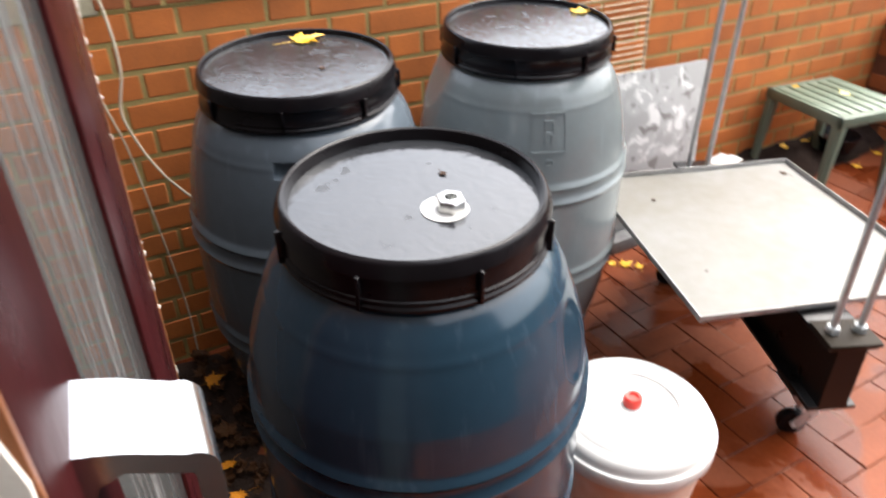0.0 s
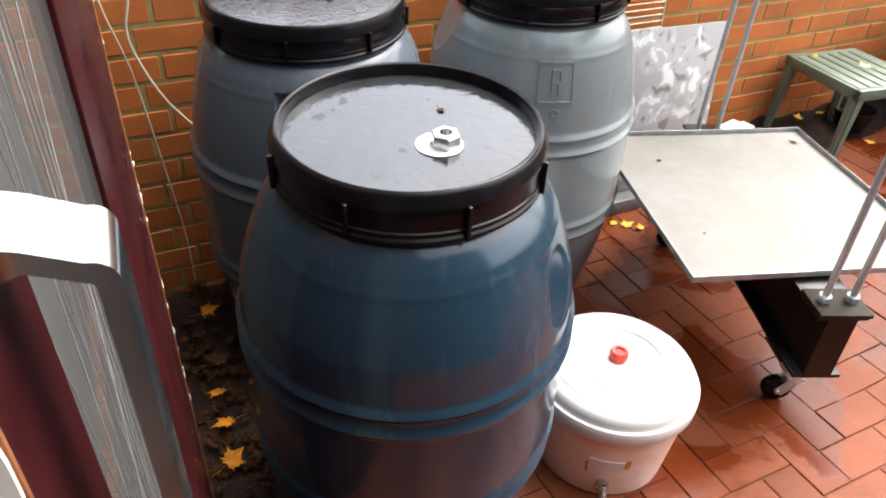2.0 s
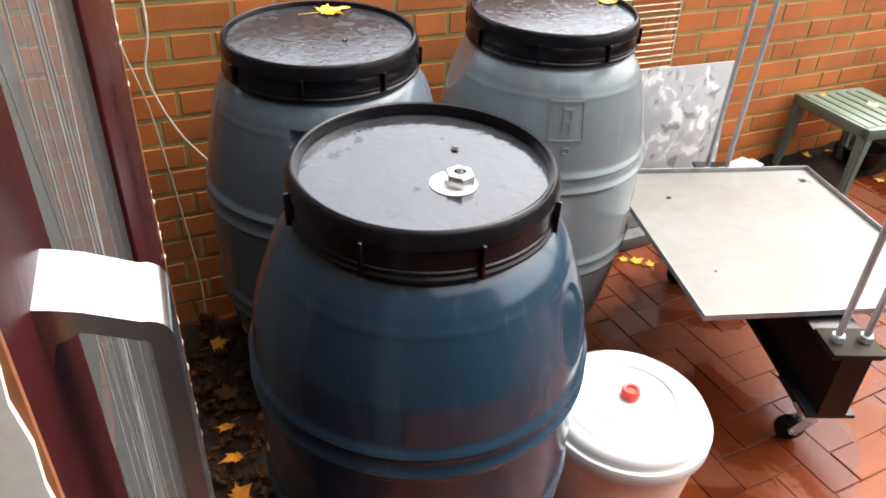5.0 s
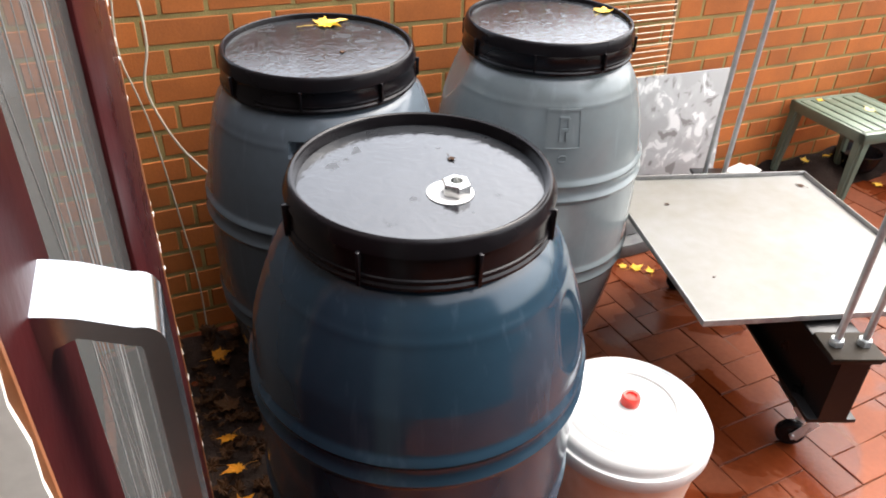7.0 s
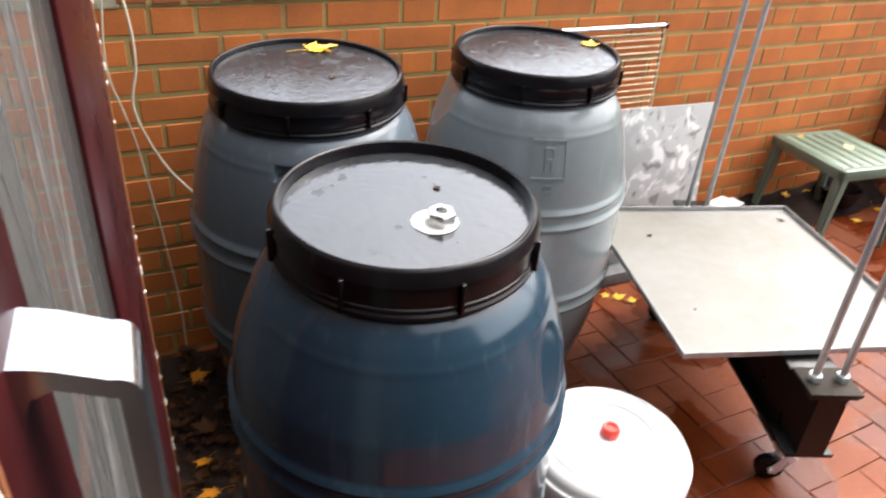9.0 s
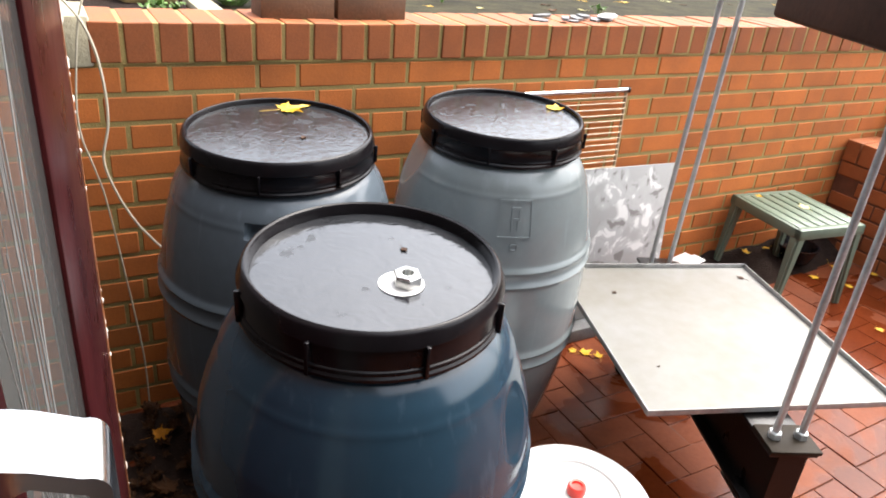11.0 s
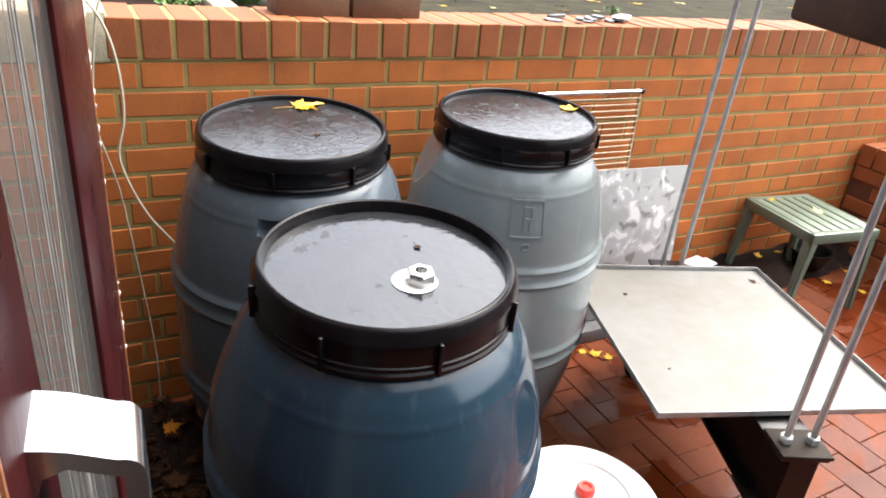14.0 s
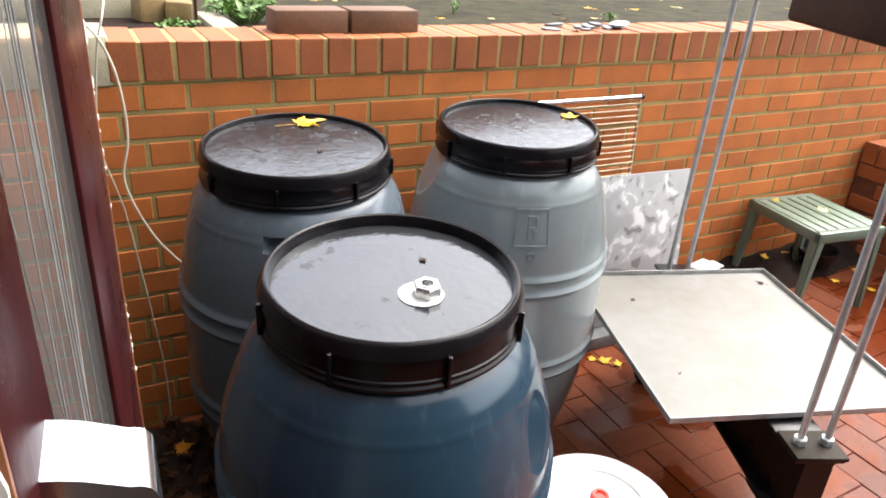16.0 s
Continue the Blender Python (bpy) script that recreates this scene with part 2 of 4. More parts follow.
def mottled():
    """A grey sheet with torn, paler and darker patches."""
    m = material("peeling_grey_sheet", (0.30, 0.30, 0.29), 0.5, vary=0.1, scale=6, fine=60, bump=0.2)
    t = m.node_tree
    p = t.nodes["Principled BSDF"]
    geo = t.nodes.new("ShaderNodeNewGeometry")
    mus = t.nodes.new("ShaderNodeTexNoise")
    mus.inputs["Scale"].default_value, mus.inputs["Detail"].default_value, mus.inputs["Distortion"].default_value = 14, 6, 0.9
    t.links.new(geo.outputs["Position"], mus.inputs["Vector"])
    ramp = t.nodes.new("ShaderNodeValToRGB")
    e = ramp.color_ramp.elements
    e[0].position, e[0].color = 0.38, (0.17, 0.165, 0.155, 1)
    e[1].position, e[1].color = 0.43, (0.33, 0.33, 0.32, 1)
    x = ramp.color_ramp.elements.new(0.56)
    x.color = (0.37, 0.37, 0.36, 1)
    x = ramp.color_ramp.elements.new(0.60)
    x.color = (0.58, 0.58, 0.56, 1)
    t.links.new(mus.outputs["Fac"], ramp.inputs[0])
    # the damage keeps to some places; the rest is plain
    zone = t.nodes.new("ShaderNodeTexNoise")
    zone.inputs["Scale"].default_value, zone.inputs["Detail"].default_value = 5.5, 2
    t.links.new(geo.outputs["Position"], zone.inputs["Vector"])
    span = t.nodes.new("ShaderNodeMapRange")
    span.inputs["From Min"].default_value, span.inputs["From Max"].default_value = 0.47, 0.53
    t.links.new(zone.outputs["Fac"], span.inputs["Value"])
    blend = t.nodes.new("ShaderNodeMix")
    blend.data_type = "RGBA"
    blend.inputs["A"].default_value = (0.30, 0.30, 0.29, 1)
    t.links.new(span.outputs[0], blend.inputs["Factor"])
    t.links.new(ramp.outputs[0], blend.inputs["B"])
    t.links.new(blend.outputs["Result"], p.inputs["Base Color"])
    return m


MOTTLED = mottled()


# ---- mesh helpers ----
def mesh_of(bm, name, mat, smooth=True, angle=35):
    me = bpy.data.meshes.new(name)
    bmesh.ops.recalc_face_normals(bm, faces=bm.faces[:])
    if smooth:
        for f in bm.faces:
            f.smooth = True
        for e in bm.edges:
            if len(e.link_faces) == 2 and e.calc_face_angle(0) > radians(angle):
                e.smooth = False
    bm.to_mesh(me)
    bm.free()
    me.materials.append(mat)
    return me


def part(name, bm, mat, parent=None, label="", smooth=True, angle=35):
    ob = new(name, mesh_of(bm, name, mat, smooth, angle))
    if parent:
        ob.parent = parent
    if label:
        ob["label"] = label
    return ob


def thing(name, m, label, category, group="", kind=""):
    ob = new(name)
    ob.empty_display_size = 0.1
    ob.matrix_world = m
    return tagged(ob, label, category, group, kind)


def box(x0, x1, y0, y1, z0, z1, bevel=0.0, segments=2, bm=None):
    bm2 = bmesh.new()
    bmesh.ops.create_cube(bm2, size=1, matrix=Matrix.LocRotScale(((x0 + x1) / 2, (y0 + y1) / 2, (z0 + z1) / 2), None, (x1 - x0, y1 - y0, z1 - z0)))
    if bevel:
        bmesh.ops.bevel(bm2, geom=bm2.edges[:], offset=bevel, segments=segments, affect="EDGES", profile=0.5)
    return join(bm, bm2) if bm else bm2


def join(bm, other):
    me = bpy.data.meshes.new("tmp")
    other.to_mesh(me)
    other.free()
    bm.from_mesh(me)
    bpy.data.meshes.remove(me)
    return bm


def lathe(profile, n=64, bm=None):
    """Turns (r, z) pairs round the z axis; ends with r = 0 close."""
    bm = bm or bmesh.new()
    rings = []
    for r, z in profile:
        if r < 1e-6:
            rings.append([bm.verts.new((0, 0, z))])
        else:
            rings.append([bm.verts.new((r * math.cos(2 * math.pi * k / n), r * math.sin(2 * math.pi * k / n), z)) for k in range(n)])
    for a, b in zip(rings, rings[1:]):
        for k in range(n):
            k2 = (k + 1) % n
            if len(a) == 1 and len(b) > 1:
                bm.faces.new((a[0], b[k], b[k2]))
            elif len(b) == 1 and len(a) > 1:
                bm.faces.new((a[k], a[k2], b[0]))
            elif len(a) > 1:
                bm.faces.new((a[k], a[k2], b[k2], b[k]))
    return bm


def tube(points, radius, n=10, bm=None, caps=True):
    """A round bar along a polyline."""
    bm = bm or bmesh.new()
    pts = [Vector(p) for p in points]
    rings = []
    side = None
    for i, p in enumerate(pts):
        d = (pts[min(i + 1, len(pts) - 1)] - pts[max(i - 1, 0)]).normalized()
        if side is None:
            side = d.orthogonal().normalized()
        side = (side - d * side.dot(d)).normalized()
        up = d.cross(side)
        rings.append([bm.verts.new(p + radius * (side * math.cos(2 * math.pi * k / n) + up * math.sin(2 * math.pi * k / n))) for k in range(n)])
    for a, b in zip(rings, rings[1:]):
        for k in range(n):
            bm.faces.new((a[k], a[(k + 1) % n], b[(k + 1) % n], b[k]))
    if caps:
        bm.faces.new(rings[0])
        bm.faces.new(rings[-1])
    return bm


def smooth_path(points, steps=10):
    """A Catmull-Rom curve through the points."""
    p = [Vector(q) for q in points]
    p = [p[0] * 2 - p[1]] + p + [p[-1] * 2 - p[-2]]
    out = []
    for i in range(1, len(p) - 2):
        for k in range(steps):
            s = k / steps
            out.append(0.5 * ((2 * p[i]) + (p[i + 1] - p[i - 1]) * s + (2 * p[i - 1] - 5 * p[i] + 4 * p[i + 1] - p[i + 2]) * s * s
                              + (3 * p[i] - p[i - 1] - 3 * p[i + 1] + p[i + 2]) * s ** 3))
    return out + [p[-2]]


# ---- large structure ----
FLOOR_Z, UPPER_Z, COPE_Z, WALL_D = 0.0, 1.04, 1.05, 0.215

def FALL(x):
    """The patio rises gently towards the far corner."""
    return max(0.0, min(x, 3.3) - 1.45) * 0.072


def floor_bed():
    bm = bmesh.new()
    xs = [-6, 1.45, 3.3, 7]
    top = [[bm.verts.new((x, y, FALL(x) - 0.005)) for x in xs] for y in (-9, 0.1)]
    for i in range(3):
        bm.faces.new((top[0][i], top[0][i + 1], top[1][i + 1], top[1][i]))
    ext = bmesh.ops.extrude_face_region(bm, geom=bm.faces[:])
    for v in ext["geom"]:
        if isinstance(v, bmesh.types.BMVert):
            v.co.z = -0.3
    return bm


ground = tagged(part("ground", box(-60, 60, 0.21, 90, 0.75, UPPER_Z), ASPHALT, smooth=False),
                "damp grey concrete path behind the wall strewn with leaves", "ground", kind="structure")
patio = tagged(part("floor", floor_bed(), GROUT, smooth=False),
               "patio bed of dark joints under red pavers", "patio floor", kind="structure")

wall = tagged(part("wall_north", box(-3.0, 5.5, 0.006, 0.205, -0.2, COPE_Z + 0.094), MORTAR, smooth=False),
              "low orange-red brick garden wall in Flemish bond with sandy mortar", "brick wall", kind="structure")
house = tagged(part("wall_south", box(-1.5, 7, -4.2, -3.9, -0.3, 1.3), UNSEEN_WALL, smooth=False),
               "unseen plain low dark grey-brown wall added to close the patio", "brick wall", kind="structure")
# added out of view: its height cuts the sky off the left drums
tagged(part("wall_west", box(-0.95, -0.46, -3.9, -0.003, -0.3, 3.6), UNSEEN_WALL, smooth=False), "unseen dark grey-brown wall added beside the door to shade the left", "house wall", kind="structure")
# added behind the camera, unseen: gives the handle and near drum something dark to reflect
tagged(part("wall_behind", box(-0.457, 1.2, -3.05, -2.75, -0.3, 2.3), UNSEEN_WALL, smooth=False), "unseen dark grey-brown wall added behind the camera to darken reflections", "house wall", kind="structure")
part("coping_mortar", box(-0.17, 3.95, 0.0008, 0.2068, COPE_Z + 0.001, COPE_Z + 0.1015), MORTAR, wall, smooth=False)
# dark joints and bricks here carry the weaker light on this wall
side_wall = tagged(part("wall_east", box(2.99, 3.19, -2.2, 0.0, -0.1, 0.55), GROUT, smooth=False),
                   "low brick planter wall, coloured darker for weak light, meeting the garden wall", "planter wall", kind="structure")
planter_soil = tagged(part("planter_soil", box(3.19, 5.5, -2.2, 0.0, -0.1, 0.57), SOIL, smooth=False),
                      "dark damp soil filling the raised brick planter", "soil", kind="structure")


# ---- drums ----
def drum_radius(z, full=2.6):
    """The drum's radius without its ribs; full: how square the shoulder is."""
    s = (z - 0.47) / 0.43
    return 0.294 - 0.056 * abs(s) ** 2.1 if s < 0 else 0.294 - 0.070 * s ** full - 0.012 * max(0.0, (z - 0.85) / 0.04) ** 2


def drum_profile(full):
    pts = [(0.0, 0.004), (0.20, 0.004), (0.222, 0.0), (0.232, 0.008), (0.236, 0.03)]
    for k in range(1, 172):
        z = 0.03 + k * 0.86 / 172
        r = drum_radius(z, full)
        for ring in (0.625, 0.355):
            d = z - ring
            r += 0.008 * math.exp(-((d - 0.021) / 0.008) ** 2) + 0.008 * math.exp(-((d + 0.021) / 0.008) ** 2) - 0.002 * math.exp(-(d / 0.01) ** 2)
        r += 0.0013 * math.exp(-((z - 0.835) / 0.005) ** 2)
        pts.append((r, z))
    return pts + [(0.207, 0.897), (0.200, 0.902), (0.200, 0.935), (0.0, 0.935)]


def drum(x, y, turn, mat, label, grip_angles, tall=1.0, lean=0.0, wide=1.0, belly=1.0, emblem=None, film=None, grip=0.006, slots=(), high=0.79, full=2.6, tilt=0.5, bold=True):
    # lean: degrees by which the drum leans towards (-0.41, -0.91)
    m = pose(x, y, 0.0) @ Matrix.Rotation(radians(lean), 4, Vector((0.91, -0.41, 0))) @ Matrix.Diagonal((wide, wide, tall, 1))
    top = thing("drum", m, label, "drum", "barrels by the wall")
    bm = bmesh.new()
    lathe([(r * (1 + (belly - 1) * min(1.0, max(0.0, (0.89 - z) / 0.16))), z) for r, z in drum_profile(full)], 256, bm)
    # flat hand grips pressed into the shoulder
    for g in grip_angles:
        out = Vector((math.cos(radians(g)), math.sin(radians(g)), tilt)).normalized()
        fat = drum_radius(high, full) * (1 + (belly - 1) * min(1.0, (0.89 - high) / 0.16))
        mid = Vector((fat * math.cos(radians(g)), fat * math.sin(radians(g)), high))
        level = out.dot(mid) - grip
        for v in bm.verts:
            if high - 0.13 < v.co.z < 0.885:
                over = out.dot(v.co) - level
                if over > 0:
                    v.co -= out * (over + 0.003 * min(1.0, over / 0.0015))
    # finger slots under the shoulder
    for g in slots:
        for v in bm.verts:
            du = abs(((math.atan2(v.co.y, v.co.x) - radians(g) + math.pi) % (2 * math.pi)) - math.pi) * 0.26
            dz = v.co.z - 0.832
            if du < 0.04 and abs(dz) < 0.017:
                deep = 0.030 * min(1.0, (0.04 - du) / 0.008)
                v.co.x -= deep * math.cos(radians(g))
                v.co.y -= deep * math.sin(radians(g))
    body = part("body", bm, mat, top, angle=50)
    # clamp ring: bottom lip, upright band, sloping flange and a round rim; the back drums have a plainer one and a shallower lid
    deep = 0.956 if bold else 0.964
    if bold:
        band = [(0.203, 0.899), (0.222, 0.899), (0.2262, 0.902), (0.2262, 0.907), (0.2225, 0.910), (0.2225, 0.913), (0.2245, 0.9145), (0.2240, 0.9175), (0.2215, 0.919),
                (0.2210, 0.946), (0.2205, 0.9495), (0.2242, 0.9520), (0.2240, 0.9555), (0.2188, 0.9655), (0.2170, 0.9715), (0.2142, 0.9755), (0.2100, 0.9772),
                (0.2062, 0.9755), (0.2040, 0.971), (0.2022, 0.938), (0.203, 0.899)]
    else:
        band = [(0.203, 0.899), (0.2190, 0.899), (0.2222, 0.902), (0.2222, 0.907), (0.2192, 0.910), (0.2190, 0.914), (0.2205, 0.9155), (0.2190, 0.918), (0.2188, 0.944),
                (0.2208, 0.947), (0.2206, 0.952), (0.2168, 0.9635), (0.2154, 0.9702), (0.2128, 0.9742), (0.2095, 0.9756), (0.2064, 0.9742), (0.2045, 0.9700), (0.2022, 0.945), (0.203, 0.899)]
    ring = part("clamp_ring", lathe(band, 144), BLACK, top, "black clamp ring")
    lid = bmesh.new()
    lathe([(0.2018, 0.936), (0.2028, deep), (0.2000, deep), (0.12, deep), (0.06, deep), (0.0, deep)], 96, lid)
    part("lid", lid, film or LIDWATER, top, "wet black lid covered in rain water")
    for k in range(8):
        a = radians(turn + k * 45)
        lug = box(-0.0035, 0.0035, -0.008, 0.006, -0.027, 0.027, 0.002) if bold else box(-0.003, 0.003, -0.004, 0.004, -0.020, 0.020, 0.0015)
        ob = part("lug", lug, BLACK, ring)
        ob.matrix_local = Matrix.Rotation(a, 4, "Z") @ pose(0.2235, 0, 0.929, 0, 0, 90)
    if emblem is not None:
        a0, z0 = emblem
        mark = bmesh.new()

        def bar(u0, u1, w0, w1):
            # a raised bar on the drum's face, u along the girth, w up
            n = 5
            grid = []
            for i in range(n + 1):
                u = u0 + (u1 - u0) * i / n
                a = radians(a0) + u / 0.285
                col = []
                for w, lift in ((w0, -0.002), (w0, 0.0026), (w1, 0.0026), (w1, -0.002)):
                    z = z0 + w
                    r = drum_radius(z) + lift
                    col.append(mark.verts.new((r * math.cos(a), r * math.sin(a), z)))
                grid.append(col)
            for p, q in zip(grid, grid[1:]):
                for i in range(3):
                    mark.faces.new((p[i], p[i + 1], q[i + 1], q[i]))
            mark.faces.new(grid[0])
            mark.faces.new(grid[-1])
        for u0, u1, w0, w1 in ((-0.048, 0.048, 0.043, 0.048), (-0.048, 0.048, -0.048, -0.043), (-0.048, -0.043, -0.043, 0.043), (0.043, 0.048, -0.043, 0.043),
                               (-0.012, -0.005, -0.026, 0.030), (-0.005, 0.014, 0.024, 0.030), (0.010, 0.017, 0.0, 0.026), (-0.005, 0.014, -0.003, 0.003), (0.005, 0.014, -0.026, -0.004),
                               (-0.007, 0.009, -0.066, -0.062), (-0.007, 0.009, -0.080, -0.076), (-0.010, -0.006, -0.077, -0.065), (0.008, 0.012, -0.077, -0.065)):
            bar(u0, u1, w0, w1)
        part("embossed_mark", mark, mat, body)
    return top


back_drum = drum(0.2015, -0.312, 18, GREY_SHADED, "grey plastic drum, black lid wet with rain and one yellow leaf", (61,), tall=1.012, lean=3.2, slots=(-115,), bold=False)
corner_drum = drum(0.812, -0.320, 5, GREY, "grey plastic drum with an embossed mark, standing against the brick wall", (158, -22), tall=1.017, lean=2.6, emblem=(-110, 0.785), bold=False)
near_drum = drum(0.158, -0.978, 43, BLUE, "dark blue-grey plastic drum with a bolt through its wet lid", (-50, 130), tall=1.005, lean=3.0, wide=0.93, belly=1.065, film=LIDCALM,
                 grip=0.0055, high=0.765, full=3.2, tilt=0.30)


def on_lid(top, x, y, deep):
    """The pose on a drum's lid over a place in the plan, tilted as the lid is."""
    m = top.matrix_world
    local = Vector((x, y, 0.96))
    for _ in range(4):
        local = m.inverted() @ Vector((x, y, (m @ Vector((local.x, local.y, deep + 0.0005))).z))
    spot = m @ Vector((local.x, local.y, deep))
    return Matrix.Translation(spot) @ m.to_quaternion().to_matrix().to_4x4()


# ---- bolt on the near drum's lid ----
def hex_prism(r, z0, z1, hole=0.0, bm=None):
    bm2 = bmesh.new()
    lathe([(hole, z0), (r, z0), (r, z1 - 0.002), (r - 0.002, z1), (hole, z1), (hole, z0)] if hole else [(0, z0), (r, z0), (r, z1 - 0.002), (r - 0.002, z1), (0, z1)], 6, bm2)
    return join(bm, bm2) if bm else bm2


fitting = thing("bolt_fitting", on_lid(near_drum, 0.160, -1.080, 0.9563) @ pose(0, 0, 0, 0, 0, 15), "steel hexagon fitting on a white washer on the drum lid", "fitting")
part("washer", lathe([(0.012, 0.0), (0.035, 0.0), (0.0355, 0.0015), (0.012, 0.002), (0.012, 0.0)], 48), WHITE, fitting, "white plastic washer")
part("nut", hex_prism(0.0225, 0.002, 0.021, 0.011), NUTSTEEL, fitting, "hexagon steel nut", angle=25).location = (0.006, -0.006, 0)
part("pipe_stub", lathe([(0.008, 0.0), (0.013, 0.002), (0.013, 0.0220), (0.0098, 0.0220), (0.0098, 0.004), (0, 0.004)], 24), ZINC, fitting).location = (0.006, -0.006, 0)


# ---- white fermenting bucket ----
bucket = thing("fermenting_bucket", pose(0.664, -1.040, 0) @ Matrix.Diagonal((1.04, 1.04, 1.03, 1)), "white plastic fermenting bucket with red cap, filled with cider", "bucket")
part("body", lathe([(0, 0.002), (0.146, 0.0), (0.154, 0.006), (0.177, 0.225), (0.178, 0.235), (0.169, 0.235), (0.155, 0.02), (0, 0.012)], 72), PINKW, bucket, "cloudy pinkish bucket wall over cider")
part("lid", lathe([(0.174, 0.214), (0.1855, 0.214), (0.1872, 0.217), (0.1872, 0.243), (0.1850, 0.2475), (0.1790, 0.249), (0.1772, 0.2515), (0.1765, 0.259), (0.1725, 0.269), (0.1650, 0.276), (0.158, 0.278),
                   (0.154, 0.2755), (0.149, 0.2765), (0.142, 0.284), (0.130, 0.288), (0.106, 0.288), (0.102, 0.2865), (0.099, 0.280), (0.0955, 0.280), (0.093, 0.285), (0.0, 0.286)], 96), WHITE, bucket, "white lid")
cap = lathe([(0, 0.285), (0.019, 0.285), (0.021, 0.290), (0.021, 0.305), (0.018, 0.310), (0.012, 0.309), (0.011, 0.304), (0, 0.304)], 28)
part("cap", cap, REDCAP, bucket, "red screw cap").location = (0.0, 0.0, 0.0)
tap = bmesh.new()
lathe([(0, 0), (0.016, 0), (0.016, 0.012), (0.010, 0.016), (0.010, 0.05), (0, 0.05)], 20, tap)
tap_ob = part("tap", tap, CHROME, bucket, "small chrome tap")
tap_ob.matrix_local = pose(-0.094, -0.132, 0.052, 90, 0, -35)


def patch_on_bucket(a0, a1, z0, z1, lift):
    bm = bmesh.new()
    cols = []
    for i in range(9):
        a = radians(a0 + (a1 - a0) * i / 8)
        cols.append([bm.verts.new((r * math.cos(a), r * math.sin(a), z)) for z in (z0, (z0 + z1) / 2, z1) for r in (0.1535 + z * 0.105 + lift,)])
    for p, q in zip(cols, cols[1:]):
        for k in range(2):
            bm.faces.new((p[k], p[k + 1], q[k + 1], q[k]))
    ext = bmesh.ops.extrude_face_region(bm, geom=bm.faces[:])
    for v in ext["geom"]:
        if isinstance(v, bmesh.types.BMVert):
            v.co.x *= 0.985
            v.co.y *= 0.985
    return bm


part("label_patch", patch_on_bucket(-139, -113, 0.105, 0.138, 0.0025), WHITE, bucket, "plain white label patch")
part("stain", patch_on_bucket(-112, -108, 0.112, 0.142, 0.0012), RUSTSTAIN, bucket, "brown drip stain")
part("stain", patch_on_bucket(-141, -138.5, 0.085, 0.120, 0.0012), RUSTSTAIN, bucket, "brown drip stain")


# ---- the press: beams, rods, tray ----
YAW = -23.9
press = thing("cider_press", pose(1.336, -0.774, 0, 0, 0, YAW), "home-made press of black beams with zinc threaded rods on castors", "press")
HALF = 0.453


def i_beam(length, width, z0, z1, flange=0.012, web=0.012):
    bm = box(-width / 2, width / 2, -length / 2, length / 2, z0, z0 + flange, 0.002)
    box(-width / 2, width / 2, -length / 2, length / 2, z1 - flange, z1, 0.002, bm=bm)
    box(-web / 2, web / 2, -length / 2, length / 2, z0 + flange - 0.002, z1 - flange + 0.002, 0.0, bm=bm)
    return bm


part("lower_beam", i_beam(2 * HALF + 0.09, 0.12, 0.212, 0.408, web=0.07), IRON, press, "black steel beam")
for s in (-1, 1):
    if s < 0:
        part("bearing_plate", box(-0.062, 0.062, s * HALF - 0.052, s * HALF + 0.046, 0.408, 0.418, 0.0015), PLATE, press, "dark steel plate")
    part("foot_plate", box(-0.062, 0.062, s * (HALF - 0.06) - 0.045, s * (HALF - 0.06) + 0.045, 0.204, 0.212, 0.0015), PLATE, press)
    for d in (-0.033, 0.033):
        rod = bmesh.new()
        prof = [(0, 0.40)]
        z = 0.40
        while z < 1.50:
            prof += [(0.0075, z), (0.0085, z + 0.003)]
            z += 0.006
        lathe(prof + [(0, z)], 12, rod)
        r = part("threaded_rod", rod, ZINC, press, "zinc threaded rod", angle=80)
        r.location = (d, s * HALF, 0)
        r.rotation_euler = (0, radians(1.2 if s > 0 else 0.0), 0)
        if s < 0:
            part("nut", hex_prism(0.016, 0.419, 0.436, 0.008), ZINC, press, angle=25).location = (d, s * HALF, 0)
        part("nut", hex_prism(0.016, 1.482, 1.499, 0.008), ZINC, press, angle=25).location = (d, s * HALF, 0)
part("upper_beam", box(-0.0675, 0.0675, -HALF - 0.05, 0.03, 1.302, 1.50, 0.012, 3), BEAMWOOD, press, "dark brown top beam")
part("top_plate", box(-0.075, 0.075, -HALF - 0.05, HALF + 0.05, 1.5005, 1.5125, 0.002), PLATE, press, "dark steel plate")
for s, tx in ((-1, 0.036), (1, -0.05), (1, 0.05)):
    c = part("castor", box(-0.022, 0.022, -0.022, 0.022, 0.098, 0.204, 0.004), BRIGHTZINC, press, "zinc swivel castor")
    c.location = (tx, s * (HALF - 0.095), 0)
    wheel = lathe([(0.006, -0.011), (0.033, -0.013), (0.038, -0.009), (0.039, 0.0), (0.038, 0.009), (0.033, 0.013), (0.006, 0.011), (0.006, -0.011)], 32)
    w = part("wheel", wheel, BLACK, c, "black rubber wheel")
    w.matrix_local = pose(-0.022, -0.004, 0.039, 90, 0, -12)
    for k in (-1, 1):
        fork = box(-0.014, 0.014, -0.0015, 0.0015, -0.006, 0.074, 0.001)
        part("fork", fork, BRIGHTZINC, c, "bright zinc bracket").matrix_local = pose(-0.018, -0.004 + k * 0.0165, 0.036, 0, 32, -12)
    part("axle", tube([(-0.027, -0.028, 0.039), (-0.017, 0.020, 0.039)], 0.006, 10), BRIGHTZINC, c)

tray = thing("steel_tray", pose(1.331, -0.755, 0.4185, 0, 0, -18.4), "wide shallow stainless tray, wet and stained, lying on the press", "tray")
TW, TD = 0.345, 0.372
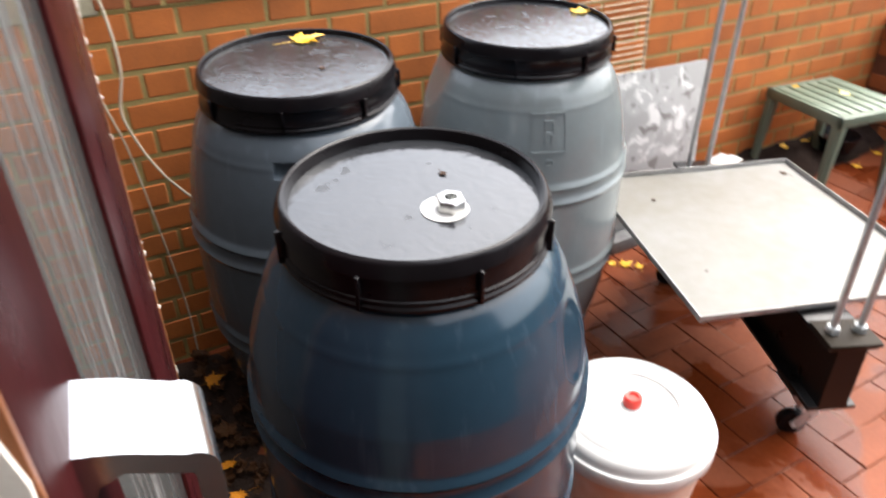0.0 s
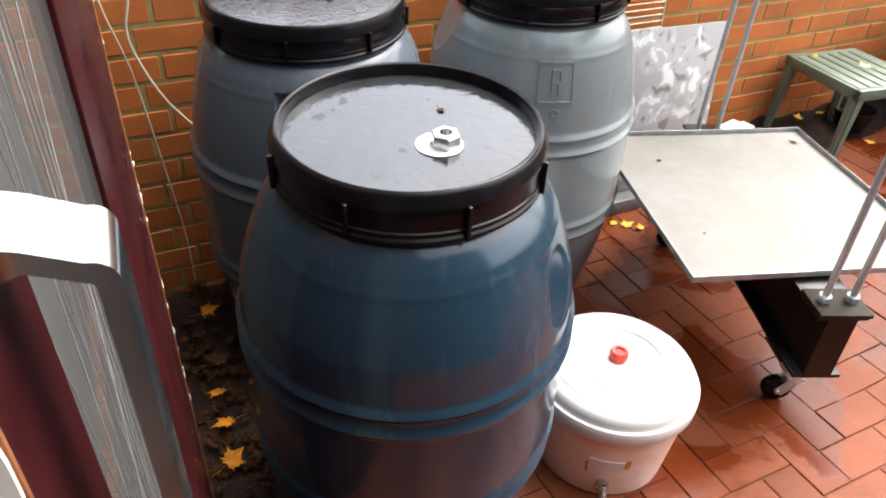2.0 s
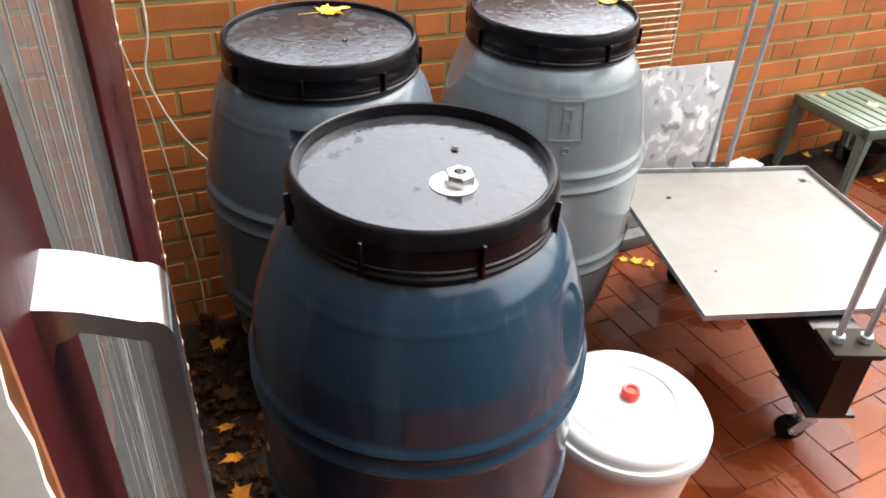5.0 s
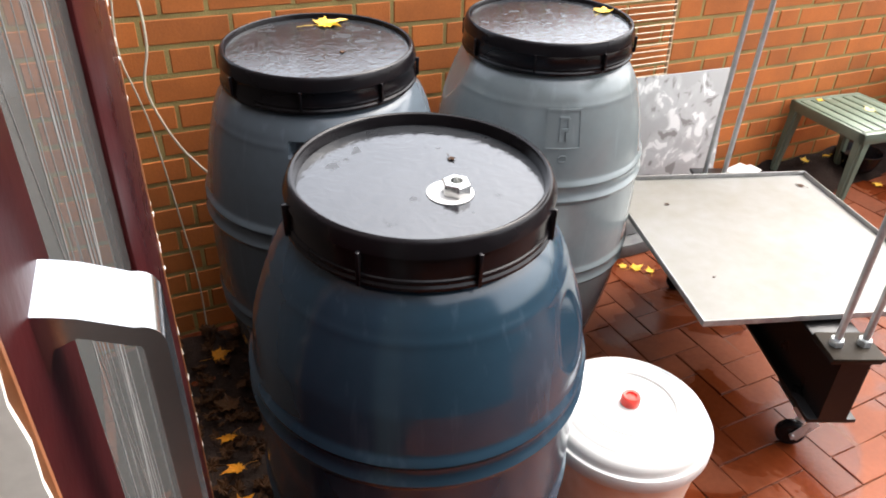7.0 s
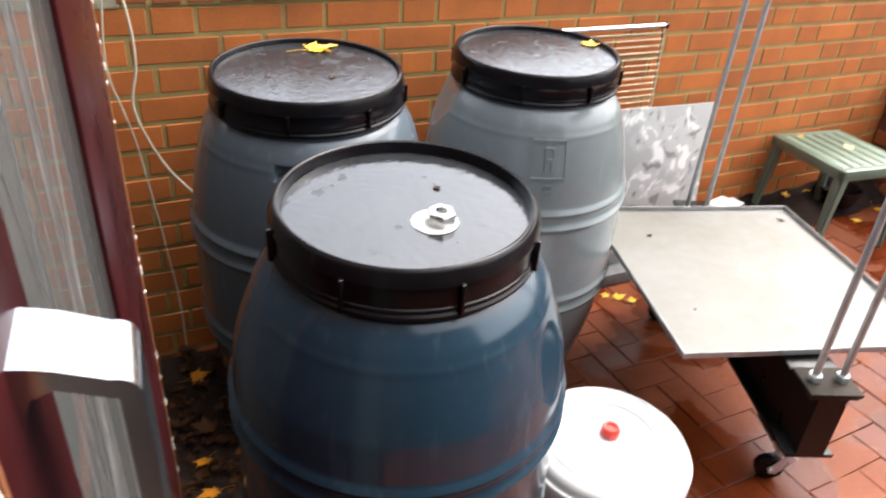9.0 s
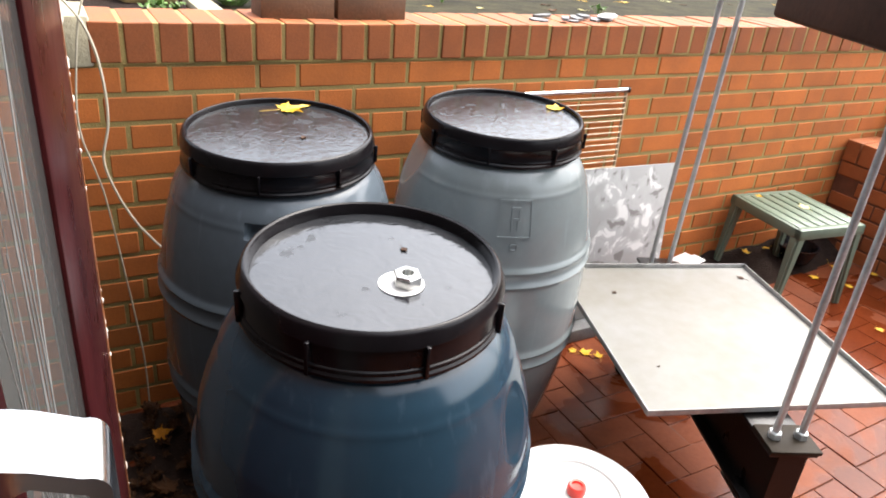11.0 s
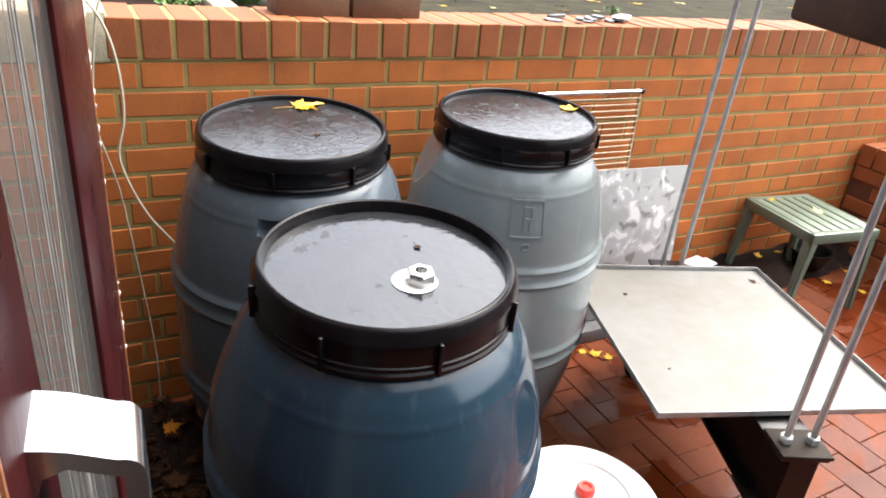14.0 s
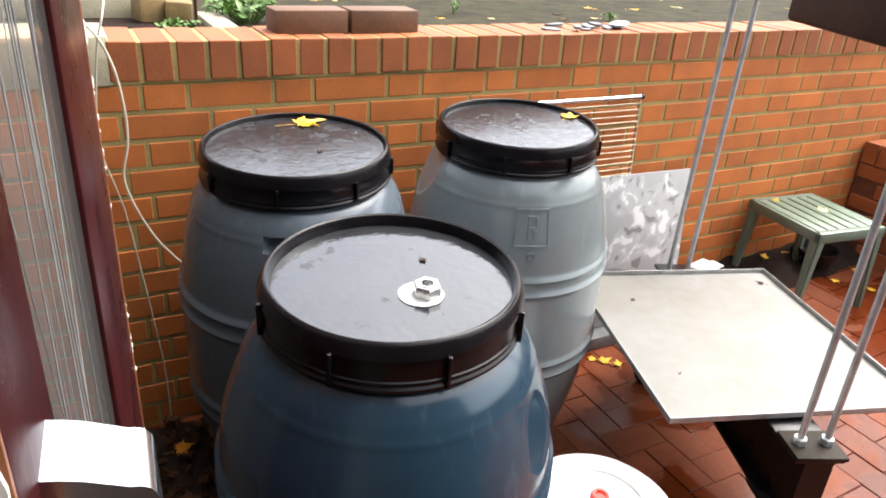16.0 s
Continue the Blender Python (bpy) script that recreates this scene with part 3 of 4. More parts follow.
sheet = bmesh.new()
n = 24
grid = [[sheet.verts.new((-TW + 2 * TW * i / n, -TD + 2 * TD * j / n, 0.006 + 0.0015 * noise.noise((i * 0.2, j * 0.2, 0)))) for j in range(n + 1)] for i in range(n + 1)]
for i in range(n):
    for j in range(n):
        sheet.faces.new((grid[i][j], grid[i + 1][j], grid[i + 1][j + 1], grid[i][j + 1]))
box(-TW, TW, -TD, TD, 0.0, 0.004, bm=sheet)
part("sheet", sheet, STEEL, tray, "wet stainless sheet with a brown stain")
for x0, x1, y0, y1 in ((-TW - 0.003, TW + 0.003, -TD - 0.003, -TD), (-TW - 0.003, TW + 0.003, TD, TD + 0.003), (-TW - 0.003, -TW, -TD, TD), (TW, TW + 0.003, -TD, TD)):
    part("rim", box(x0, x1, y0, y1, 0.0, 0.021 if y0 > 0 or x0 > 0 else 0.017, 0.0008), RIMSTEEL, tray)

# ---- stool ----
stool = thing("stool", pose(2.42, -0.228, FALL(2.42), 0, 0, -7), "green plastic garden stool with slatted seat", "stool")
SX, SY, SZ = 0.178, 0.195, 0.455 - FALL(2.42)
for k in range(6):
    x = -SX + 0.016 + (k + 0.5) * (2 * SX - 0.032) / 6
    part("slat", box(x - 0.0225, x + 0.0225, -SY + 0.03, SY - 0.03, SZ - 0.012, SZ, 0.004), GREEN, stool)
for x0, x1, y0, y1 in ((-SX, SX, -SY, -SY + 0.034), (-SX, SX, SY - 0.034, SY), (-SX, -SX + 0.018, -SY, SY), (SX - 0.018, SX, -SY, SY)):
    part("apron", box(x0, x1, y0, y1, SZ - 0.045, SZ - 0.001, 0.006), GREEN, stool)
for sx in (-1, 1):
    for sy in (-1, 1):
        leg = bmesh.new()
        for z, w, off in ((-0.012 * sx, 0.028, 0.03), (SZ - 0.012, 0.048, 0.0)):
            cx, cy = sx * (SX - 0.026 + off), sy * (SY - 0.026 + off * 0.4)
            ring = [leg.verts.new((cx + a * w / 2, cy + b * w / 2, z)) for a, b in ((-1, -1), (1, -1), (1, 1), (-1, 1))]
            leg.faces.new(ring)
            if off:
                low = ring
        for i in range(4):
            leg.faces.new((low[i], low[(i + 1) % 4], ring[(i + 1) % 4], ring[i]))
        bmesh.ops.bevel(leg, geom=leg.edges[:], offset=0.009, segments=3, affect="EDGES")
        part("leg", leg, GREEN, stool)

# ---- wire rack, leaning sheet and slab by the wall ----
rack = thing("wire_rack", pose(1.30, -0.075, 0.08, -3, 0, 0), "rusty chrome wire rack leaning upright against the wall", "rack")
RW, RH = 0.225, 0.86
part("frame_bar", tube([(-RW, 0, RH), (RW, 0, RH)], 0.009, 12), CHROME, rack, "chrome tube")
for s in (-1, 1):
    part("frame_bar", tube([(s * RW, 0, 0), (s * RW, 0, RH)], 0.0058, 8), RUSTWIRE, rack)
part("end_cap", tube([(RW, 0, RH), (RW + 0.012, 0, RH)], 0.0105, 12), BLACK, rack, "black end cap")
k = 0
while 0.02 + k * 0.0215 < RH - 0.01:
    part("wire", tube([(-RW, -0.004, 0.02 + k * 0.0215), (RW, -0.004, 0.02 + k * 0.0215)], 0.0028, 6), RUSTWIRE, rack)
    k += 1

slab = tagged(part("slab", box(1.14, 1.545, -0.185, -0.012, 0.0, 0.055, 0.005), SLATE), "dark grey paving slab lying at the wall's foot", "slab")
board = tagged(part("leaning_sheet", box(-0.24, 0.24, -0.004, 0.004, 0, 0.605, 0.001), MOTTLED), "grey sheet with torn pale patches leaning on the wall", "sheet")
board.matrix_world = pose(1.565, -0.125, 0.056, -6, 1.5, 0)


# ---- door leaf ----
DOOR_N, DOOR_F = Vector((-0.296, -1.772, 0)), Vector((-0.250, -1.100, 0))
axis = (DOOR_F - DOOR_N).normalized()
DW = (DOOR_F - DOOR_N).length
door_yaw = math.degrees(math.atan2(axis.y, axis.x))
door = thing("door_1", pose(DOOR_N.x, DOOR_N.y, 0, 0, 0, door_yaw), "open oxblood-red wooden door with wet streaked glass", "door", kind="structure")
S1, S2, TH, THIN = 0.072, 0.335, 0.042, 0.014
# x along the leaf, -y is the face with the handle
part("stile", box(0, S1, 0, TH, 0.0, 2.0, 0.004), DOORRED, door)
part("stile", box(S2, DW - 0.004, 0, THIN, 0.0, 2.0, 0.003), DOORRED, door)
part("rail", box(S1, S2, 0.002, THIN - 0.001, 0.0, 0.22, 0.003), DOORRED, door)
part("rail", box(S1, S2, 0.002, THIN - 0.001, 1.88, 2.0, 0.003), DOORRED, door)
part("bead", box(S1, S1 + 0.012, 0.0085, 0.022, 0.22, 1.88, 0.003), DOORRED, door)
part("bead", box(S2 - 0.010, S2, 0.0085, 0.0125, 0.22, 1.88, 0.0015), DOORRED, door)
part("pane", box(S1, S2, 0.004, 0.008, 0.22, 1.88), GLASS, door, "wet glass pane")
part("edge_strip", box(DW - 0.004, DW + 0.004, -0.0012, THIN, 0.0, 2.0, 0.001), BAREWOOD, door, "bare wet wood along the edge")
rng = random.Random(4)
# the cream edge: its front corner is chipped down to bare wood
edge = bmesh.new()
cols = []
for k in range(161):
    z = 2.0 * k / 160
    chip = 0.0003 + 0.0045 * max(0.0, noise.noise((z * 31, 0.3, 0))) + 0.003 * max(0.0, noise.noise((z * 90, 1.3, 0)))
    cols.append([edge.verts.new(p) for p in ((-0.004, chip, z), (-0.004, TH, z), (0.0, TH, z), (0.0, chip, z))])
for a, b in zip(cols, cols[1:]):
    for i in range(4):
        edge.faces.new((a[i], a[(i + 1) % 4], b[(i + 1) % 4], b[i]))
edge.faces.new(cols[0])
edge.faces.new(cols[-1])
part("edge_face", edge, CREAM, door, "chipped cream paint on the edge")
part("worn_corner", box(-0.002, 0.0003, -0.0004, 0.02, 0.0, 2.0, 0.0003), BAREWOOD, door, "bare worn corner")
for k in range(15):
    s = rng.uniform(S1 + 0.01, S2 - 0.01)
    lean = rng.uniform(-0.012, 0.012)
    z0, z1 = rng.uniform(0.25, 0.8), rng.uniform(1.25, 1.85)
    if k % 2:
        lean, z0, z1 = rng.uniform(-0.20, 0.20), rng.uniform(0.8, 1.1), rng.uniform(1.4, 1.7)
    pts = [(min(max(s + lean * f + rng.uniform(-0.0015, 0.0015), S1 + 0.004), S2 - 0.004), 0.0037, z0 + (z1 - z0) * f) for f in (0, 0.12, 0.25, 0.4, 0.5, 0.62, 0.75, 0.9, 1)]
    part("water_streak", tube(pts, rng.choice((0.0002, 0.0003, 0.0004, 0.0005)), 5), STREAK, door)
# pale chips and drops along the far edge
for k in range(52):
    d = bmesh.new()
    bmesh.ops.create_icosphere(d, subdivisions=1, radius=rng.uniform(0.0016, 0.0034))
    tall = rng.uniform(1.0, 3.2)
    for v in d.verts:
        v.co = Vector((v.co.x * rng.uniform(0.7, 1.0), v.co.y * 0.6, v.co.z * tall))
    part("paint_chip", d, CREAM if k % 3 else WHITE, door).location = (DW + rng.uniform(-0.001, 0.0035), -0.001, rng.uniform(0.45, 1.9))
# pull handle: a flat band that leaves the stile, turns down and comes back
HZ0, HZ1, HP, HX0, HX1 = 1.193, 1.339, 0.0294, 0.0256, 0.0531
hb = bmesh.new()
outline = [(0.0, HZ1, 0.0, HZ1 - 0.020), (-0.004, HZ1 - 0.001, -0.003, HZ1 - 0.011), (-0.010, HZ1 - 0.003, -0.009, HZ1 - 0.009)]
for turn0, base_z in ((90, HZ1 - 0.016), (180, HZ0 + 0.007)):
    for q in range(7):
        a = radians(turn0 + 15 * q)
        outline.append((-HP + 0.007 + 0.007 * math.cos(a), base_z + 0.007 * math.sin(a), -HP + 0.0080 + 0.002 * math.cos(a), base_z - 0.001 + 0.002 * math.sin(a)))
outline += [(-0.010, HZ0, -0.009, HZ0 + 0.006), (-0.004, HZ0, -0.003, HZ0 + 0.009), (0.0, HZ0, 0.0, HZ0 + 0.018)]
rows = []
for yo, zo, yi, zi in outline:
    rows.append([hb.verts.new((x, y, z)) for x, y, z in ((HX0, yo, zo), (HX1, yo, zo), (HX1, yi, zi), (HX0, yi, zi))])
for a, b in zip(rows, rows[1:]):
    for i in range(4):
        hb.faces.new((a[i], a[(i + 1) % 4], b[(i + 1) % 4], b[i]))
hb.faces.new(rows[0])
hb.faces.new(rows[-1])
bmesh.ops.bevel(hb, geom=[e for e in hb.edges if len(e.link_faces) == 2 and e.calc_face_angle(0) > 1.2], offset=0.0026, segments=4, affect="EDGES")
part("handle", hb, CHROME, door, "polished pull handle")


# ---- cables by the door ----
def cable(points, radius, label):
    return tagged(part("cable", tube(smooth_path(points), radius, 8), CABLE), label, "cable")


cable([(-0.25, 0.02, 1.25), (-0.228, -0.02, 1.215), (-0.193, -0.03, 1.165), (-0.174, -0.03, 1.114), (-0.163, -0.03, 1.058), (-0.157, -0.03, 0.977), (-0.161, -0.03, 0.905), (-0.180, -0.03, 0.817),
       (-0.157, -0.03, 0.721), (-0.119, -0.03, 0.635), (-0.082, -0.03, 0.579), (-0.03, -0.02, 0.49), (0.0, -0.012, 0.3), (0.0, -0.012, 0.004)],
      0.0034, "cream electric cable hanging loosely down the brick wall")
cable([(-0.165, 0.03, 1.26), (-0.179, -0.02, 1.216), (-0.197, -0.025, 1.157), (-0.214, -0.025, 1.049), (-0.225, -0.025, 0.944), (-0.222, -0.025, 0.877), (-0.208, -0.025, 0.817), (-0.194, -0.025, 0.754),
       (-0.184, -0.025, 0.689), (-0.16, -0.02, 0.45), (-0.14, -0.012, 0.2), (-0.14, -0.012, 0.004)],
      0.0026, "thin cream cable hanging down the brick wall")


# ---- leaves ----
def leaf_mesh(size, lobes, rng, curl=0.15):
    """A maple leaf: pointed lobes with notches between them, a cut base and a stalk."""
    bm = bmesh.new()
    spread = 118.0 / ((lobes - 1) / 2)
    marks = [(-180, 0.22), (-150, 0.40)]
    for q in range(lobes):
        at = (q - (lobes - 1) / 2) * spread
        long = (1.0 - 0.42 * abs(at) / 118) * rng.uniform(0.88, 1.08)
        marks += [(at - 0.30 * spread, long * 0.62), (at - 0.13 * spread, long * 0.70), (at, long), (at + 0.13 * spread, long * 0.70), (at + 0.30 * spread, long * 0.62)]
        if q < lobes - 1:
            marks.append((at + 0.5 * spread, 0.50))
    marks.append((150, 0.40))
    mid = bm.verts.new((0, 0, 0))
    ring = [bm.verts.new((size * r * math.cos(radians(a)), size * r * math.sin(radians(a)), curl * size * r * rng.uniform(0.0, 1.2))) for a, r in marks]
    n = len(ring)
    for k in range(n):
        bm.faces.new((mid, ring[k], ring[(k + 1) % n]))
    ext = bmesh.ops.extrude_face_region(bm, geom=bm.faces[:])
    bmesh.ops.translate(bm, verts=[v for v in ext["geom"] if isinstance(v, bmesh.types.BMVert)], vec=(0, 0, 0.0008))
    tube([(-size * 0.3, 0, 0.001), (-size * 0.75, 0.01 * size, 0.003), (-size * 1.15, 0.1 * size, 0.002)], max(0.0005, size * 0.011), 5, bm)
    return bm


def leaf(x, y, z, size, turn, mat, label, seed, tilt=(0, 0)):
    ob = tagged(part("leaf", leaf_mesh(size, 5, random.Random(seed)), mat, smooth=False), label, "leaf", "fallen leaves")
    ob.matrix_world = pose(x, y, z, tilt[0], tilt[1], turn)
    return ob


leaf(0.232, -0.212, 0, 0.062, 10, YELLOW, "yellow maple leaf lying on a drum's wet lid", 11).matrix_world = on_lid(back_drum, 0.238, -0.222, 0.9645) @ pose(0, 0, 0.002, 0, 0, 10)
leaf(0.955, -0.335, 0, 0.044, 40, YELLOW, "small yellow leaf on a drum's wet lid", 12).matrix_world = on_lid(corner_drum, 0.968, -0.345, 0.9645) @ pose(0, 0, 0.002, 0, 0, 40)
for top, x, y, deep, size, mat, label, seed in ((back_drum, 0.220, -0.412, 0.9645, 0.013, BROWNLEAF, "scrap of dark leaf on a drum's wet lid", 15),
                                                (near_drum, 0.207, -0.985, 0.9565, 0.011, BROWNLEAF, "scrap of dark leaf on a drum's wet lid", 16)):
    leaf(x, y, 0, size, 20, mat, label, seed).matrix_world = on_lid(top, x, y, deep) @ pose(0, 0, 0.001, 0, 0, seed * 40)
leaf(2.46, -0.235, 0.456, 0.040, 80, PALELEAF, "pale yellow leaf on the green stool seat", 13)
leaf(2.36, -0.075, 0.456, 0.028, 30, YELLOW, "orange-yellow leaf on the green stool seat", 14)
for k, (x, y, s) in enumerate(((1.36, -0.26, 0.04), (1.40, -0.30, 0.03), (1.33, -0.235, 0.03), (2.68, -0.25, 0.035), (2.85, -0.22, 0.03), (2.95, -0.35, 0.03), (2.9, -0.15, 0.03),
                               (2.75, -0.38, 0.03), (2.98, -0.12, 0.03), (2.55, -0.65, 0.03), (2.9, -0.75, 0.03))):
    leaf(x, y, FALL(x) + 0.003, s, k * 67, YELLOW, "yellow leaf fallen on the red pavers", 20 + k)

for k, (x, y, s) in enumerate(((1.20, -0.50, 0.013), (1.70, -0.57, 0.020), (1.05, -0.86, 0.006))):
    leaf(x, y, 0.4265, s, 30 + k * 80, BROWNLEAF, "scrap of brown leaf on the wet steel tray", 90 + k)

# soil banked up along the wall's foot
bank = bmesh.new()
cols = []
for i in range(61):
    x = 1.62 + i * 1.455 / 60
    top = (0.115 - (FALL(x) - 0.05) * 0.5) * min(1, i / 12)
    col = [bank.verts.new((x, -0.215 + 0.205 * j / 8 + 0.02 * noise.noise((x * 6, j, 1)) * (j < 8), FALL(x) - 0.004 + top * (j / 8) ** 1.4 * (1 + 0.25 * noise.noise((x * 9, j * 0.7, 0))))) for j in range(9)]
    cols.append(col)
for a, b in zip(cols, cols[1:]):
    for j in range(8):
        bank.faces.new((a[j], b[j], b[j + 1], a[j + 1]))
tagged(part("soil_bank", bank, SOIL), "dark wet soil banked against the foot of the brick wall", "soil", kind="stuff")
for k, (x, y, dz, s) in enumerate(((2.41, -0.06, 0.10, 0.036), (2.07, -0.06, 0.10, 0.034), (2.55, -0.06, 0.09, 0.03), (2.62, -0.10, 0.07, 0.02), (1.98, -0.08, 0.09, 0.03))):
    leaf(x, y, FALL(x) + dz, s, 40 + k * 71, YELLOW if k != 3 else PALELEAF, "yellow leaf lying on the dark soil by the wall", 50 + k, (12, 0))

carton = thing("carton", pose(1.945, -0.125, FALL(1.945), 0, 0, 12), "small white card carton with an open flap by the wall", "carton")
part("body", box(-0.06, 0.06, -0.04, 0.04, 0.0, 0.205, 0.002), WHITE, carton)
part("flap", box(-0.06, 0.065, -0.001, 0.055, 0.206, 0.208, 0.0006), WHITE, carton).matrix_local = pose(0.0, -0.04, 0.0, 4, 0, 0)

pot = thing("dish", pose(2.69, -0.115, FALL(2.69) + 0.03), "dark shallow plant dish under the stool", "dish")
part("bowl", lathe([(0, 0), (0.07, 0), (0.095, 0.07), (0.099, 0.075), (0.09, 0.075), (0.066, 0.012), (0, 0.010)], 32), BLACK, pot)
stone = bmesh.new()
bmesh.ops.create_icosphere(stone, subdivisions=3, radius=0.03)
for v in stone.verts:
    v.co *= 1 + 0.2 * noise.noise(v.co * 40)
    v.co.z *= 0.7
tagged(part("pebble", stone, WHITE), "pale pebble lying in the dark dish", "pebble").matrix_world = pose(2.67, -0.14, FALL(2.69) + 0.062)

# ---- litter of leaves between the door and the drums ----
bed = bmesh.new()
nx, ny = 40, 44
pts = [[bed.verts.new((-0.45 + 0.83 * i / nx, -1.12 + 1.11 * j / ny, 0.006 + 0.012 * noise.noise((i * 0.3, j * 0.3, 5)) * min(1, i / 4, (nx - i) / 4, j / 4) - 0.012 * (i in (0, nx) or j in (0, ny)))) for j in range(ny + 1)] for i in range(nx + 1)]
for i in range(nx):
    for j in range(ny):
        bed.faces.new((pts[i][j], pts[i + 1][j], pts[i + 1][j + 1], pts[i][j + 1]))
tagged(part("leaf_mould", bed, SOIL), "dark wet leaf mould over the pavers behind the drums", "soil", kind="stuff")
litter = bmesh.new()
rng = random.Random(8)
for k in range(230):
    x = rng.uniform(-0.24, 0.02) if k % 3 else rng.uniform(-0.2, 0.7)
    y = rng.uniform(-1.05, -0.03) if k % 3 else rng.uniform(-0.75, -0.03)
    one = leaf_mesh(rng.uniform(0.018, 0.038), 5, rng, 0.6)
    bmesh.ops.transform(one, matrix=pose(x, y, rng.uniform(0.012, 0.03), rng.uniform(-35, 35), rng.uniform(-35, 35), rng.uniform(0, 360)), verts=one.verts[:])
    join(litter, one)
tagged(part("leaf_litter", litter, BROWNLEAF, smooth=False), "damp brown leaf litter on the floor behind the drums", "leaves", kind="stuff")
for k, (x, y, s) in enumerate(((-0.137, -0.186, 0.045), (-0.145, -0.406, 0.055), (-0.17, -0.63, 0.045), (-0.10, -0.33, 0.035), (-0.19, -0.75, 0.05), (-0.13, -0.05, 0.035), (-0.17, -0.52, 0.04))):
    leaf(x, y, 0.035, s, k * 97, ORANGELEAF if k % 2 == 0 else BROWNLEAF, "orange-brown leaf on the damp leaf litter", 70 + k, (15, -10))

# ---- on and behind the wall ----
for x, y, turn in ((0.359, 0.118, 1), (0.580, 0.115, -1)):
    b = tagged(part("loose_brick", box(-0.105, 0.105, -0.051, 0.051, 0, 0.065, 0.003), DARKBRICK), "dark brown loose brick lying on the wall's coping", "brick", "loose bricks on the wall")
    b.matrix_world = pose(x, y, COPE_Z + 0.103, 0, 0, turn)
rng = random.Random(5)
for k in range(9):
    w, d = rng.uniform(0.03, 0.055), rng.uniform(0.02, 0.035)
    shard = bmesh.new()
    ring = [shard.verts.new((w * math.cos(a) * rng.uniform(0.6, 1), d * math.sin(a) * rng.uniform(0.6, 1), 0)) for a in [2 * math.pi * q / 7 for q in range(7)]]
    f = shard.faces.new(ring)
    ext = bmesh.ops.extrude_face_region(shard, geom=[f])
    bmesh.ops.translate(shard, verts=[v for v in ext["geom"] if isinstance(v, bmesh.types.BMVert)], vec=(0, 0, rng.uniform(0.005, 0.009)))
    ob = tagged(part("slate_shard", shard, WHITE if k == 8 else SLATE, smooth=False), "broken grey slate shard lying on the wall's coping", "slate", "slate shards on the wall")
    ob.matrix_world = pose(1.19 + k * 0.038 + rng.uniform(-0.01, 0.01), 0.09 + rng.uniform(-0.035, 0.055), COPE_Z + 0.1045 + 0.004 * (k % 3), rng.uniform(-6, 6), rng.uniform(-6, 6), rng.uniform(0, 90))

pier = bmesh.new()
box(-0.70, -0.172, -0.001, 0.215, COPE_Z - 0.005, COPE_Z + 0.118, 0.008, bm=pier)
tagged(part("render_patch", pier, RENDER), "rough cream render patch ending the wall's coping", "render", kind="structure")

sleeper = tagged(part("timber_board", box(-0.75, 0.055, 1.10, 1.16, UPPER_Z, 1.155, 0.006), RENDER), "pale weathered timber board edging a bed on the path", "board")
soil_strip = tagged(part("bed_soil", box(-0.75, 0.20, 0.26, 1.098, UPPER_Z - 0.02, UPPER_Z + 0.012), SOIL, smooth=False), "dark soil bed behind the brick wall", "soil", kind="structure")
for x, y, turn, hgt in ((0.03, 1.02, 14, 0.085), (0.135, 1.00, -9, 0.075)):
    b = tagged(part("broken_brick", box(-0.047, 0.047, -0.05, 0.05, 0, hgt, 0.005), TANBRICK), "broken tan brick lying on the soil bed", "brick", "broken bricks on the bed")
    b.matrix_world = pose(x, y, UPPER_Z + 0.012, 0, 3, turn)
tagged(part("stake", tube([(0.195, 0.99, UPPER_Z), (0.198, 0.985, 1.25), (0.192, 0.99, 1.46)], 0.006, 8), BEAMWOOD), "thin dark stake standing in the soil bed", "stake")
tagged(part("edging_stone", box(0.215, 0.305, 0.75, 1.14, UPPER_Z - 0.01, UPPER_Z + 0.03, 0.008), RENDER), "pale concrete edging stone beside the soil bed", "edging stone")


